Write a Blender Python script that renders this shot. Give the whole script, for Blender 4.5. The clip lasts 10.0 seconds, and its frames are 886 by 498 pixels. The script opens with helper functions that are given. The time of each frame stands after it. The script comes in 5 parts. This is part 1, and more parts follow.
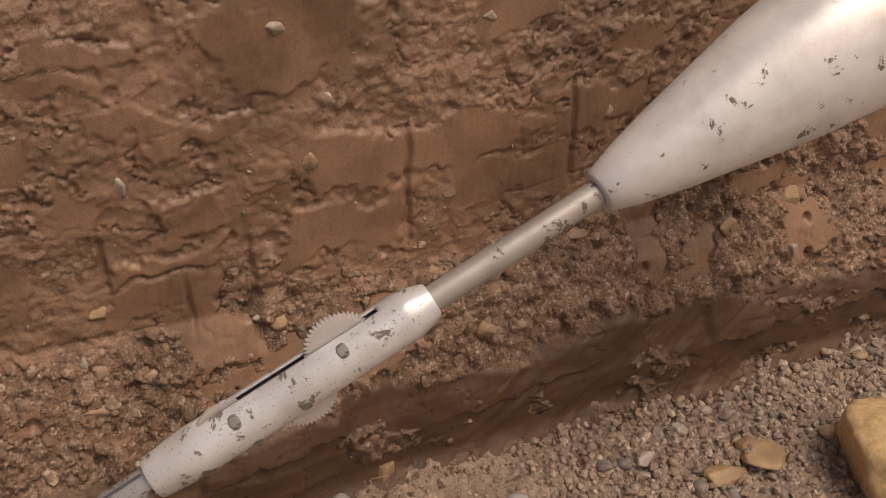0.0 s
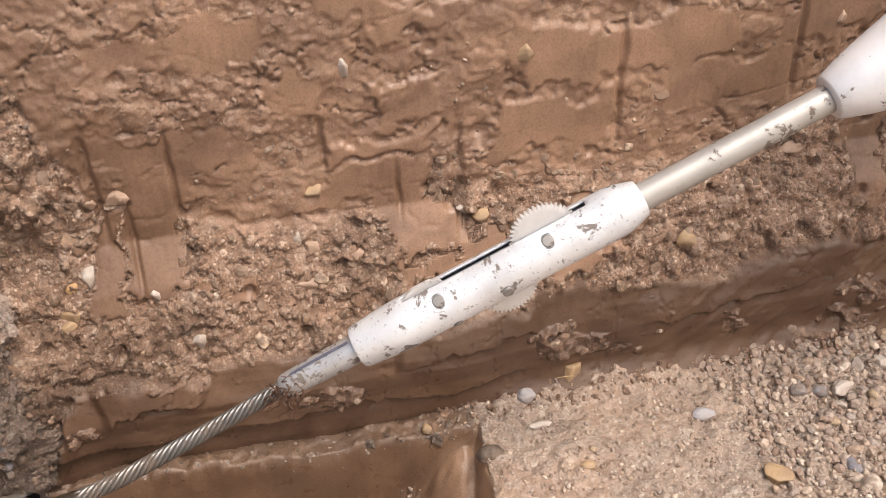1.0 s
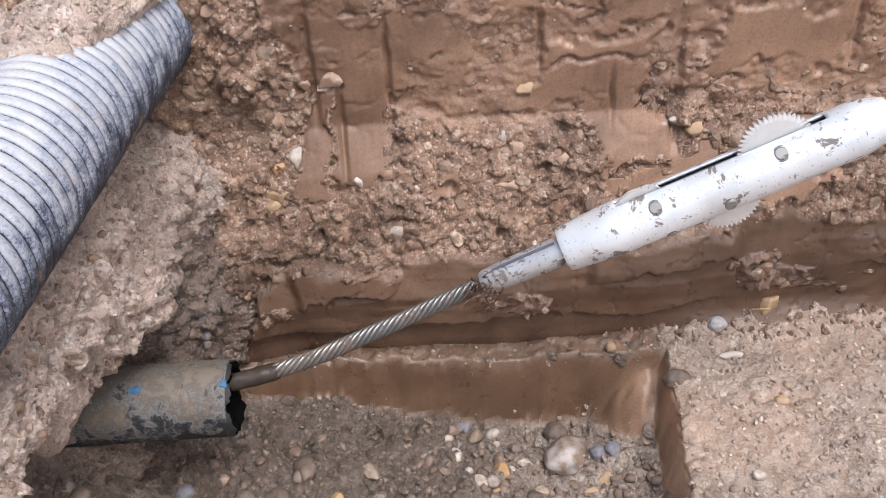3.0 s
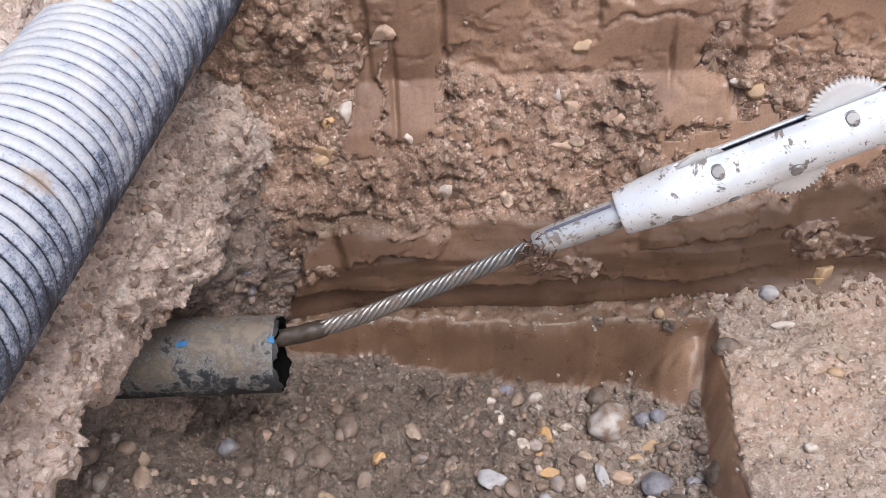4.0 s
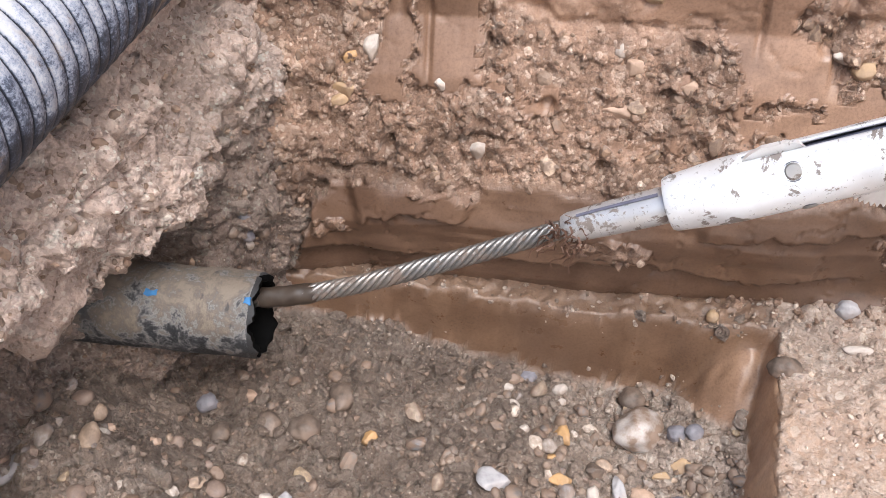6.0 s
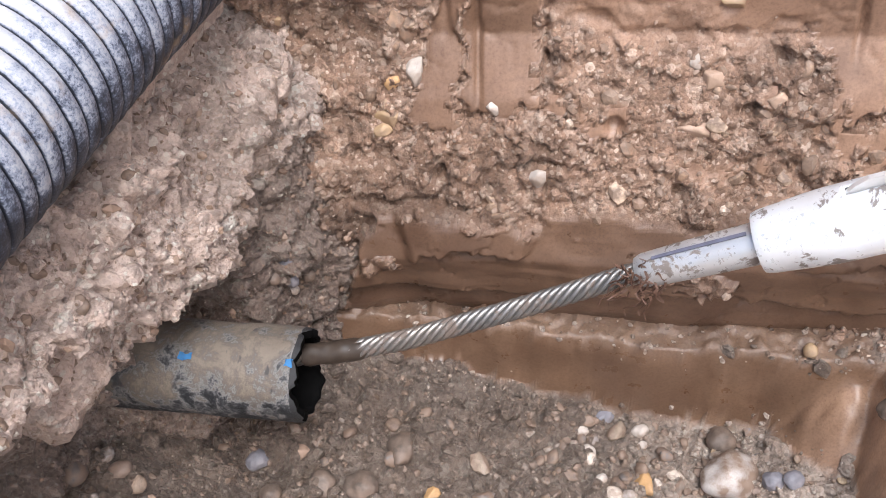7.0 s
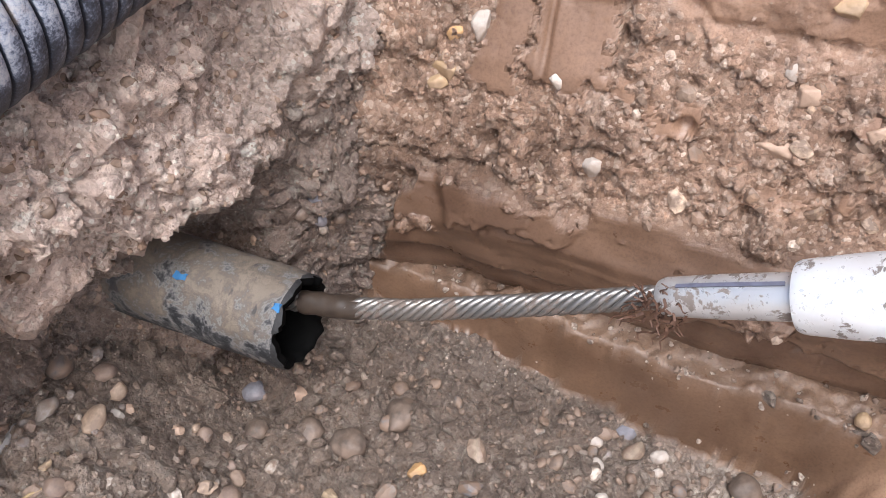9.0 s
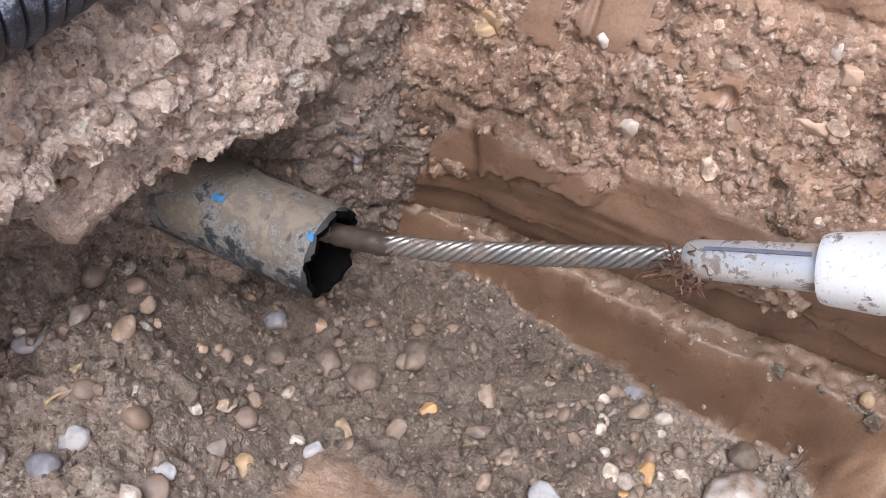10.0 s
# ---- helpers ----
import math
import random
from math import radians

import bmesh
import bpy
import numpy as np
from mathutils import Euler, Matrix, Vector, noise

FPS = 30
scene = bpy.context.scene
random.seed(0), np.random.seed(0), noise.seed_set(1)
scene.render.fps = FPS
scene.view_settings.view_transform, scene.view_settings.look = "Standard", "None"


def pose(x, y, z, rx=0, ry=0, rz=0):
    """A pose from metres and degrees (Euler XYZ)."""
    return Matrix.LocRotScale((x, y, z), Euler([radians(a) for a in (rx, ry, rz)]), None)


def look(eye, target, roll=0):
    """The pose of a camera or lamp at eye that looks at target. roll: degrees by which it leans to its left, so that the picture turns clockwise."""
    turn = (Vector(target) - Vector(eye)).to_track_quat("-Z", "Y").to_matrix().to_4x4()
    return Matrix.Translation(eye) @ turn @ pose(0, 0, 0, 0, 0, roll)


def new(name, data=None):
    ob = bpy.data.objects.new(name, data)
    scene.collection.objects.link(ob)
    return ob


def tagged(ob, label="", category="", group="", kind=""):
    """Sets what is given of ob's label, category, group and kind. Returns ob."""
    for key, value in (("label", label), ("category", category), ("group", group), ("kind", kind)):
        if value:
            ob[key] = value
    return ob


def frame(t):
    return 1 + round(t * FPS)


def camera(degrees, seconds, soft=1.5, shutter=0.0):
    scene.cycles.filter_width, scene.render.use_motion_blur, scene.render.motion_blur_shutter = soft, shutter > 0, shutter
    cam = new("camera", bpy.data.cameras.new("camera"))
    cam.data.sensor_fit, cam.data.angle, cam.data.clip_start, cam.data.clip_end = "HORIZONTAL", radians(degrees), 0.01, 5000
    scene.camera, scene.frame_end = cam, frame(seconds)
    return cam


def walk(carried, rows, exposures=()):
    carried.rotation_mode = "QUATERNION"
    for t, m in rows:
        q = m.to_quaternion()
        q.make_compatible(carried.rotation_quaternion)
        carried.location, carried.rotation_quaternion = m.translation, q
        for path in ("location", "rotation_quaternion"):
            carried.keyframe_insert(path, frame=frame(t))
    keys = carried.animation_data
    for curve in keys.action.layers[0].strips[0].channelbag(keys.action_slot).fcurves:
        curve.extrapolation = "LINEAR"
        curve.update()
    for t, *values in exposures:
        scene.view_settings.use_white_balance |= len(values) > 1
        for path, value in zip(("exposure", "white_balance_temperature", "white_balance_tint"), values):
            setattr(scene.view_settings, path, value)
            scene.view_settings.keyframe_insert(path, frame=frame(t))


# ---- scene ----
cam = camera(50.0, 10.0, soft=0.45)
PATH = [
    (0, (0.024, 0.035, 1.39), (0.718, 1.608, 0.368), 0.6),
    (0.5, (-0.006, 0.046, 1.385), (0.495, 1.642, 0.288), -0.7),
    (1, (-0.04, 0.022, 1.348), (0.294, 1.627, 0.203), -1.7),
    (1.5, (-0.056, 0.021, 1.339), (0.131, 1.616, 0.146), -2.8),
    (2, (-0.077, 0.029, 1.332), (0.013, 1.61, 0.109), -3.4),
    (2.5, (-0.125, 0.022, 1.296), (-0.051, 1.601, 0.071), -2.8),
    (3.8, (-0.2, 0.05, 1.259), (-0.153, 1.61, 0.008), -1.0),
    (4, (-0.207, 0.052, 1.255), (-0.191, 1.581, -0.034), -1.8),
    (4.5, (-0.225, 0.065, 1.242), (-0.187, 1.547, -0.101), -2.6),
    (5, (-0.217, 0.121, 1.214), (-0.169, 1.588, -0.144), -0.8),
    (5.5, (-0.117, 0.193, 1.19), (-0.263, 1.682, -0.137), -1.3),
    (5.7, (-0.104, 0.215, 1.183), (-0.279, 1.674, -0.174), -0.4),
    (6.8, (-0.084, 0.344, 1.152), (-0.408, 1.685, -0.295), -5.9),
    (7, (-0.096, 0.386, 1.143), (-0.442, 1.74, -0.288), -7.5),
    (7.5, (-0.11, 0.465, 1.126), (-0.439, 1.821, -0.306), -7.1),
    (8, (-0.08, 0.481, 1.112), (-0.593, 1.732, -0.361), -5.0),
    (8.5, (-0.047, 0.478, 1.119), (-0.535, 1.731, -0.361), -5.8),
    (9, (0.011, 0.509, 1.097), (-0.607, 1.68, -0.402), -5.3),
    (9.5, (-0.018, 0.451, 1.083), (-0.609, 1.595, -0.448), -2.7),
    (10, (-0.001, 0.469, 1.104), (-0.604, 1.579, -0.447), -0.6),
]
EXPOSURES = [(0.0, -1.05, 8200, 20), (0.2, -0.75, 8100, 20), (0.5, -0.18, 7900, 19), (1.0, 0.06, 6850, 13), (1.5, 0.06, 6550, 12), (2.2, 0.04, 5950, 11), (5.0, 0.07, 5900, 11), (5.5, 0.24, 6100, 11), (7.0, 0.42, 5900, 11), (8.0, 0.32, 5900, 11), (8.6, 0.44, 5900, 11), (10.0, 0.38, 5850, 11)]
walk(cam, [(t, look(eye, target, roll)) for t, eye, target, roll in PATH], EXPOSURES)

# ---------------------------------------------------------------- world and light
world = bpy.data.worlds.new("sky")
scene.world = world
world.use_nodes = True
wn = world.node_tree.nodes
sky = wn.new("ShaderNodeTexSky")
sky.sky_type = "NISHITA"
sky.sun_disc = False
sky.sun_elevation = radians(52)
sky.sun_rotation = radians(152)
sky.air_density, sky.dust_density = 1.0, 6.0
world.node_tree.links.new(sky.outputs[0], wn["Background"].inputs[0])
wn["Background"].inputs[1].default_value = 0.14
sun_data = bpy.data.lights.new("sun", "SUN")
sun_data.energy, sun_data.angle, sun_data.color = 3.2, radians(32), (1.0, 0.97, 0.93)
sun = new("sun", sun_data)
sun.matrix_world = look((0.8, -1.5, 4.8), (0, 0, 0))


# ---------------------------------------------------------------- array noise
def hash2(ix, iy, seed):
    h = (ix.astype(np.int64) * 374761393 + iy.astype(np.int64) * 668265263 + seed * 974634777) & 0xFFFFFFFF
    h = ((h ^ (h >> 13)) * 1274126177) & 0xFFFFFFFF
    h = ((h ^ (h >> 16)) * 2246822519) & 0xFFFFFFFF
    return ((h ^ (h >> 15)) & 0xFFFFFF) / float(0xFFFFFF)


def value_noise(x, y, seed):
    ix, iy = np.floor(x), np.floor(y)
    fx, fy = x - ix, y - iy
    fx, fy = fx * fx * fx * (fx * (fx * 6 - 15) + 10), fy * fy * fy * (fy * (fy * 6 - 15) + 10)
    a, b = hash2(ix, iy, seed), hash2(ix + 1, iy, seed)
    c, d = hash2(ix, iy + 1, seed), hash2(ix + 1, iy + 1, seed)
    return (a * (1 - fx) + b * fx) * (1 - fy) + (c * (1 - fx) + d * fx) * fy


def fbm(x, y, size, octaves=4, seed=0, gain=0.5):
    """Fractal noise from -1 to 1; size is the coarsest feature in metres."""
    total, amp, norm, f = 0.0, 1.0, 0.0, 1.0 / size
    for o in range(octaves):
        total = total + amp * (2 * value_noise(x * f + 17.3 * o, y * f + 5.1 * o, seed + 31 * o) - 1)
        norm += amp
        amp *= gain
        f *= 2.03
    return total / norm


def cells(x, y, size, seed=0):
    """Distance to the nearest and second cell centre, in cells, and the nearest cell's random number."""
    x, y = x / size, y / size
    ix, iy = np.floor(x), np.floor(y)
    f1, f2, who = np.full(x.shape, 9.0), np.full(x.shape, 9.0), np.zeros(x.shape)
    for dx in (-1, 0, 1):
        for dy in (-1, 0, 1):
            cx, cy = ix + dx, iy + dy
            d = np.hypot(cx + hash2(cx, cy, seed) - x, cy + hash2(cx, cy, seed + 7) - y)
            near = d < f1
            f2 = np.where(near, f1, np.minimum(f2, d))
            who = np.where(near, hash2(cx, cy, seed + 13), who)
            f1 = np.where(near, d, f1)
    return f1, f2, who


def blocks(x, y, size, seed):
    """Packed angular lumps: a plateau between crevices, each with its own height, tilt and random number."""
    x, y = x / size, y / size
    ix, iy = np.floor(x), np.floor(y)
    f1, f2 = np.full(x.shape, 9.0), np.full(x.shape, 9.0)
    who, lean = np.zeros(x.shape), np.zeros(x.shape)
    for dx in (-1, 0, 1):
        for dy in (-1, 0, 1):
            cx, cy = ix + dx, iy + dy
            ox, oy = cx + 0.1 + 0.8 * hash2(cx, cy, seed) - x, cy + 0.1 + 0.8 * hash2(cx, cy, seed + 7) - y
            d = np.hypot(ox, oy)
            near = d < f1
            f2 = np.where(near, f1, np.minimum(f2, d))
            who = np.where(near, hash2(cx, cy, seed + 13), who)
            lean = np.where(near, (hash2(cx, cy, seed + 17) - 0.5) * ox + (hash2(cx, cy, seed + 19) - 0.5) * oy, lean)
            f1 = np.where(near, d, f1)
    top = np.clip((f2 - f1) / 0.38, 0, 1) ** 0.6
    dome = np.sqrt(np.clip(1 - (f1 / 0.8) ** 2, 0, 1))
    return top * (0.5 * dome + 0.2 + 1.5 * lean), who


def rubble(x, y, seed):
    """Crumbled stony earth: relief in metres, and a random tone for each lump."""
    wx = x + 0.010 * fbm(x, y, 0.03, 4, seed + 3, 0.6)
    wy = y + 0.010 * fbm(x, y, 0.03, 4, seed + 4, 0.6)
    total, tone = 0.008 * fbm(x, y, 0.12, 3, seed), 0.0
    for size, amp, cut, share in ((0.062, 0.023, 0.45, 0.2), (0.029, 0.0125, 0.3, 0.3), (0.0145, 0.0085, 0.15, 0.3), (0.0078, 0.0042, 0.25, 0.2)):
        h, who = blocks(wx, wy, size, seed + int(size * 1e4))
        total = total + amp * h * np.clip((who - cut) / (1 - cut), 0, 1) ** 0.7
        tone = tone + share * who
    total = total + 0.003 * fbm(x, y, 0.011, 3, seed + 9)
    return total, np.clip(0.5 + 1.25 * (tone - 0.5), 0, 1)


def step(a, b, v):
    t = np.clip((v - a) / (b - a), 0, 1)
    return t * t * (3 - 2 * t)


def plates(x, y, seed, cover=0.0):
    """Smeared clay: 1 on the smooth skin, 0 where it has torn away, with a crisp ragged edge."""
    n = fbm(x, y, 0.16, 5, seed, 0.58) + cover
    return step(-0.03, 0.03, n)


def cracks(x, y, size, seed, width=0.035):
    wx, wy = x + 0.5 * size * fbm(x, y, size * 0.6, 5, seed, 0.6), y + 0.5 * size * fbm(x, y, size * 0.6, 5, seed + 1, 0.6)
    f1, f2, who = cells(wx, wy, size, seed + 2)
    keep = step(-0.05, 0.25, fbm(x, y, size * 1.3, 2, seed + 5))
    return (1 - step(0, width, f2 - f1)) * keep


# ---------------------------------------------------------------- materials
def material(name):
    m = bpy.data.materials.new(name)
    m.use_nodes = True
    return m, m.node_tree.nodes, m.node_tree.links, m.node_tree.nodes["Principled BSDF"]


def ramp(nodes, stops):
    r = nodes.new("ShaderNodeValToRGB")
    e = r.color_ramp.elements
    while len(e) < len(stops):
        e.new(0.5)
    for i, (p, c) in enumerate(stops):
        e[i].position, e[i].color = p, (*c, 1)
    return r


def tex_noise(nodes, links, scale, detail=6.0, rough=0.6, coords=None, distortion=0.0):
    t = nodes.new("ShaderNodeTexNoise")
    t.inputs["Scale"].default_value, t.inputs["Detail"].default_value = scale, detail
    t.inputs["Roughness"].default_value, t.inputs["Distortion"].default_value = rough, distortion
    if coords is not None:
        links.new(coords, t.inputs["Vector"])
    return t


def mix_colour(nodes, links, fac, a, b, blend="MIX"):
    m = nodes.new("ShaderNodeMix")
    m.data_type, m.blend_type = "RGBA", blend
    for socket, v in ((m.inputs[0], fac), (m.inputs[6], a), (m.inputs[7], b)):
        if isinstance(v, (int, float)):
            socket.default_value = v
        elif isinstance(v, tuple):
            socket.default_value = (*v, 1)
        else:
            links.new(v, socket)
    return m.outputs[2]


def mathn(nodes, links, op, a, b=0.0, clamp=False):
    m = nodes.new("ShaderNodeMath")
    m.operation, m.use_clamp = op, clamp
    for socket, v in ((m.inputs[0], a), (m.inputs[1], b)):
        if isinstance(v, (int, float)):
            socket.default_value = v
        else:
            links.new(v, socket)
    return m.outputs[0]


def bump(nodes, links, height, strength, distance, bsdf, under=None):
    b = nodes.new("ShaderNodeBump")
    b.inputs["Strength"].default_value, b.inputs["Distance"].default_value = strength, distance
    links.new(height, b.inputs["Height"])
    if under is not None:
        links.new(under, b.inputs["Normal"])
    links.new(b.outputs[0], bsdf.inputs["Normal"])
    return b.outputs[0]


def soil_material(name, clay, clay_dark, stony, stony_light):
    """Earth: the mesh's 'stony' layer turns smeared clay into crumbled, stony soil; a second layer darkens it as wet
    clay and as painted shade.
    """
    m, n, l, bsdf = material(name)
    co = n.new("ShaderNodeTexCoord").outputs["Object"]
    lay, damp_shade = n.new("ShaderNodeAttribute"), n.new("ShaderNodeAttribute")
    lay.attribute_name, damp_shade.attribute_name = "stony", "damp_shade"
    lump = n.new("ShaderNodeAttribute")
    lump.attribute_name = "tone"
    coarse, mid, fine = tex_noise(n, l, 7, 5, 0.6, co), tex_noise(n, l, 38, 6, 0.65, co), tex_noise(n, l, 260, 5, 0.7, co)
    r1 = ramp(n, [(0.3, clay_dark), (0.5, clay), (0.75, tuple(min(1, c * 1.15) for c in clay))])
    l.new(tex_noise(n, l, 16, 7, 0.55, co, 0.5).outputs[0], r1.inputs[0])
    r2 = ramp(n, [(0.3, tuple(c * 0.55 for c in stony)), (0.47, stony), (0.58, stony), (0.7, stony_light)])
    l.new(mid.outputs[0], r2.inputs[0])
    grit = ramp(n, [(0.3, (0.42, 0.37, 0.34)), (0.52, (1, 1, 1)), (0.7, (1.2, 1.2, 1.2))])
    l.new(fine.outputs[0], grit.inputs[0])
    tone = ramp(n, [(0.3, (0.78, 0.76, 0.76)), (0.7, (1.12, 1.1, 1.06))])
    l.new(coarse.outputs[0], tone.inputs[0])
    both = mix_colour(n, l, lay.outputs["Fac"], r1.outputs[0], r2.outputs[0])
    gritty = mix_colour(n, l, mathn(n, l, "MULTIPLY_ADD", lay.outputs["Fac"], 0.55), both, mix_colour(n, l, 1.0, both, grit.outputs[0], "MULTIPLY"))
    toned = mix_colour(n, l, 1.0, gritty, tone.outputs[0], "MULTIPLY")
    each = ramp(n, [(0.0, (0.62, 0.6, 0.58)), (0.35, (0.86, 0.85, 0.84)), (0.6, (1.05, 1.05, 1.05)), (0.85, (1.25, 1.25, 1.25)), (1.0, (1.6, 1.6, 1.6))])
    l.new(lump.outputs["Fac"], each.inputs[0])
    toned = mix_colour(n, l, lay.outputs["Fac"], toned, mix_colour(n, l, 1.0, toned, each.outputs[0], "MULTIPLY"))
    warp = n.new("ShaderNodeVectorMath")
    warp.operation = "MULTIPLY_ADD"
    warp.inputs[1].default_value = (0.005, 0.005, 0.005)
    l.new(tex_noise(n, l, 55, 4, 0.65, co).outputs["Color"], warp.inputs[0])
    l.new(co, warp.inputs[2])
    height = None
    for size, low, high, share, amp in ((38.0, 0.35, 0.75, 0.42, 0.8), (88.0, 0.3, 0.8, 0.6, 0.55), (210.0, 0.35, 0.85, 0.7, 0.28)):
        vo = n.new("ShaderNodeTexVoronoi")
        vo.inputs["Scale"].default_value = size
        vo.inputs["Randomness"].default_value = 0.9
        l.new(warp.outputs[0], vo.inputs["Vector"])
        sep = n.new("ShaderNodeSeparateColor")
        l.new(vo.outputs["Color"], sep.inputs[0])
        here = mathn(n, l, "MULTIPLY", mathn(n, l, "GREATER_THAN", sep.outputs[1], low), mathn(n, l, "LESS_THAN", vo.outputs["Distance"], 0.62))
        hue = ramp(n, [(0.0, tuple(c * 0.55 for c in stony)), (0.3, tuple(c * 0.85 for c in stony)), (0.6, tuple(c * 1.12 for c in stony)), (0.85, tuple(0.5 * (a + b) for a, b in zip(stony, stony_light))), (1.0, tuple(min(0.8, c * 1.2) for c in stony_light))])
        l.new(sep.outputs[0], hue.inputs[0])
        toned = mix_colour(n, l, mathn(n, l, "MULTIPLY", mathn(n, l, "MULTIPLY", here, share), lay.outputs["Fac"]), toned, hue.outputs[0])
        bulge = mathn(n, l, "MULTIPLY", mathn(n, l, "SUBTRACT", 0.62, vo.outputs["Distance"], True), mathn(n, l, "MULTIPLY", mathn(n, l, "POWER", sep.outputs[1], 0.7), amp * 1.6))
        height = bulge if height is None else mathn(n, l, "ADD", height, bulge)
    # one darkening serves both wet clay and painted shade
    wet = mix_colour(n, l, damp_shade.outputs["Fac"], toned, mix_colour(n, l, 1.0, toned, (0.365, 0.345, 0.33), "MULTIPLY"))
    # pale dots: light grit, and painted glints of wet stones
    glint_speck = n.new("ShaderNodeTexVoronoi")
    glint_speck.inputs["Scale"].default_value = 130
    l.new(co, glint_speck.inputs["Vector"])
    dots = ramp(n, [(0.12, (1, 1, 1)), (0.2, (0, 0, 0))])
    l.new(glint_speck.outputs["Distance"], dots.inputs[0])
    sel = n.new("ShaderNodeSeparateColor")
    l.new(glint_speck.outputs["Color"], sel.inputs[0])
    rare = mathn(n, l, "MULTIPLY", dots.outputs[0], mathn(n, l, "GREATER_THAN", sel.outputs[0], 0.68))
    l.new(mix_colour(n, l, mathn(n, l, "MULTIPLY", mathn(n, l, "MULTIPLY", rare, lay.outputs["Fac"]), 0.75), wet, (0.56, 0.47, 0.39)), bsdf.inputs["Base Color"])
    rough = mathn(n, l, "ADD", mathn(n, l, "MULTIPLY", mid.outputs[0], 0.3), mathn(n, l, "MULTIPLY", lay.outputs["Fac"], 0.04))
    rough = mathn(n, l, "ADD", rough, 0.24)
    l.new(mathn(n, l, "SUBTRACT", rough, mathn(n, l, "MULTIPLY", damp_shade.outputs["Fac"], 0.08)), bsdf.inputs["Roughness"])
    bsdf.inputs["Specular IOR Level"].default_value = 0.5
    amount = mathn(n, l, "MULTIPLY_ADD", lay.outputs["Fac"], 0.75)
    amount.node.inputs[2].default_value = 0.022
    hgt = mathn(n, l, "MULTIPLY", mathn(n, l, "ADD", mathn(n, l, "MULTIPLY", fine.outputs[0], 0.8), mid.outputs[0]), amount)
    hgt = mathn(n, l, "ADD", mathn(n, l, "MULTIPLY", hgt, 0.7), mathn(n, l, "MULTIPLY", height, mathn(n, l, "MULTIPLY", lay.outputs["Fac"], 0.5)))
    bump(n, l, hgt, 1.0, 0.013, bsdf)
    return m


CLAY_WALL = soil_material("clay_wall", (0.305, 0.192, 0.13), (0.215, 0.13, 0.086), (0.375, 0.242, 0.17), (0.68, 0.54, 0.44))
BANK_SOIL = soil_material("bank_soil", (0.43, 0.325, 0.265), (0.31, 0.222, 0.175), (0.58, 0.458, 0.39), (0.76, 0.66, 0.59))
PIT_SOIL = soil_material("pit_soil", (0.42, 0.272, 0.18), (0.31, 0.187, 0.118), (0.47, 0.378, 0.312), (0.7, 0.61, 0.53))


def stone_material(name, stops, per_object, mud=0.5, unit=1.0):
    """Pebbles: each takes a colour of its own from the stops, is mottled, and carries some mud."""
    m, n, l, bsdf = material(name)
    co = n.new("ShaderNodeTexCoord").outputs["Object"]
    if per_object:
        rnd = n.new("ShaderNodeObjectInfo").outputs["Random"]
    else:
        rnd = n.new("ShaderNodeNewGeometry").outputs["Random Per Island"]
    if unit < 1:
        shift = n.new("ShaderNodeVectorMath")
        l.new(co, shift.inputs[0])
        spread = n.new("ShaderNodeCombineXYZ")
        l.new(mathn(n, l, "MULTIPLY", rnd, 37.0), spread.inputs[0])
        l.new(spread.outputs[0], shift.inputs[1])
        co = shift.outputs[0]
    pick = ramp(n, stops)
    pick.color_ramp.interpolation = "CONSTANT" if per_object else "LINEAR"
    l.new(rnd, pick.inputs[0])
    mott, fine = tex_noise(n, l, 70 * unit, 5, 0.65, co), tex_noise(n, l, 420 * unit, 4, 0.7, co)
    r = ramp(n, [(0.35, (0.7, 0.68, 0.66)), (0.65, (1.12, 1.1, 1.08))])
    l.new(mott.outputs[0], r.inputs[0])
    col = mix_colour(n, l, 1.0, pick.outputs[0], r.outputs[0], "MULTIPLY")
    dirt = ramp(n, [(0.5 - 0.12 * mud, (0, 0, 0)), (0.66 - 0.1 * mud, (1, 1, 1))])
    l.new(tex_noise(n, l, 34 * max(unit, 0.035), 5, 0.6, co).outputs[0], dirt.inputs[0])
    l.new(mix_colour(n, l, mathn(n, l, "MULTIPLY", dirt.outputs[0], mud), col, (0.2, 0.14, 0.102)), bsdf.inputs["Base Color"])
    bsdf.inputs["Roughness"].default_value = 0.55
    bump(n, l, fine.outputs[0], 0.35, 0.002, bsdf)
    return m


GRAVEL = stone_material("gravel", [(0.0, (0.19, 0.122, 0.086)), (0.25, (0.28, 0.185, 0.13)), (0.45, (0.23, 0.168, 0.13)), (0.65, (0.34, 0.235, 0.168)), (0.85, (0.26, 0.195, 0.155)), (0.95, (0.36, 0.27, 0.205)), (1.0, (0.5, 0.4, 0.32))], False, 0.85)
PEBBLES = stone_material("pebbles", [(0.0, (0.15, 0.105, 0.08)), (0.18, (0.17, 0.13, 0.105)), (0.36, (0.13, 0.115, 0.105)), (0.5, (0.21, 0.15, 0.11)), (0.64, (0.2, 0.17, 0.145)), (0.76, (0.15, 0.15, 0.16)), (0.86, (0.3, 0.24, 0.185)), (0.95, (0.42, 0.37, 0.32))], True, 1.0, 0.02)

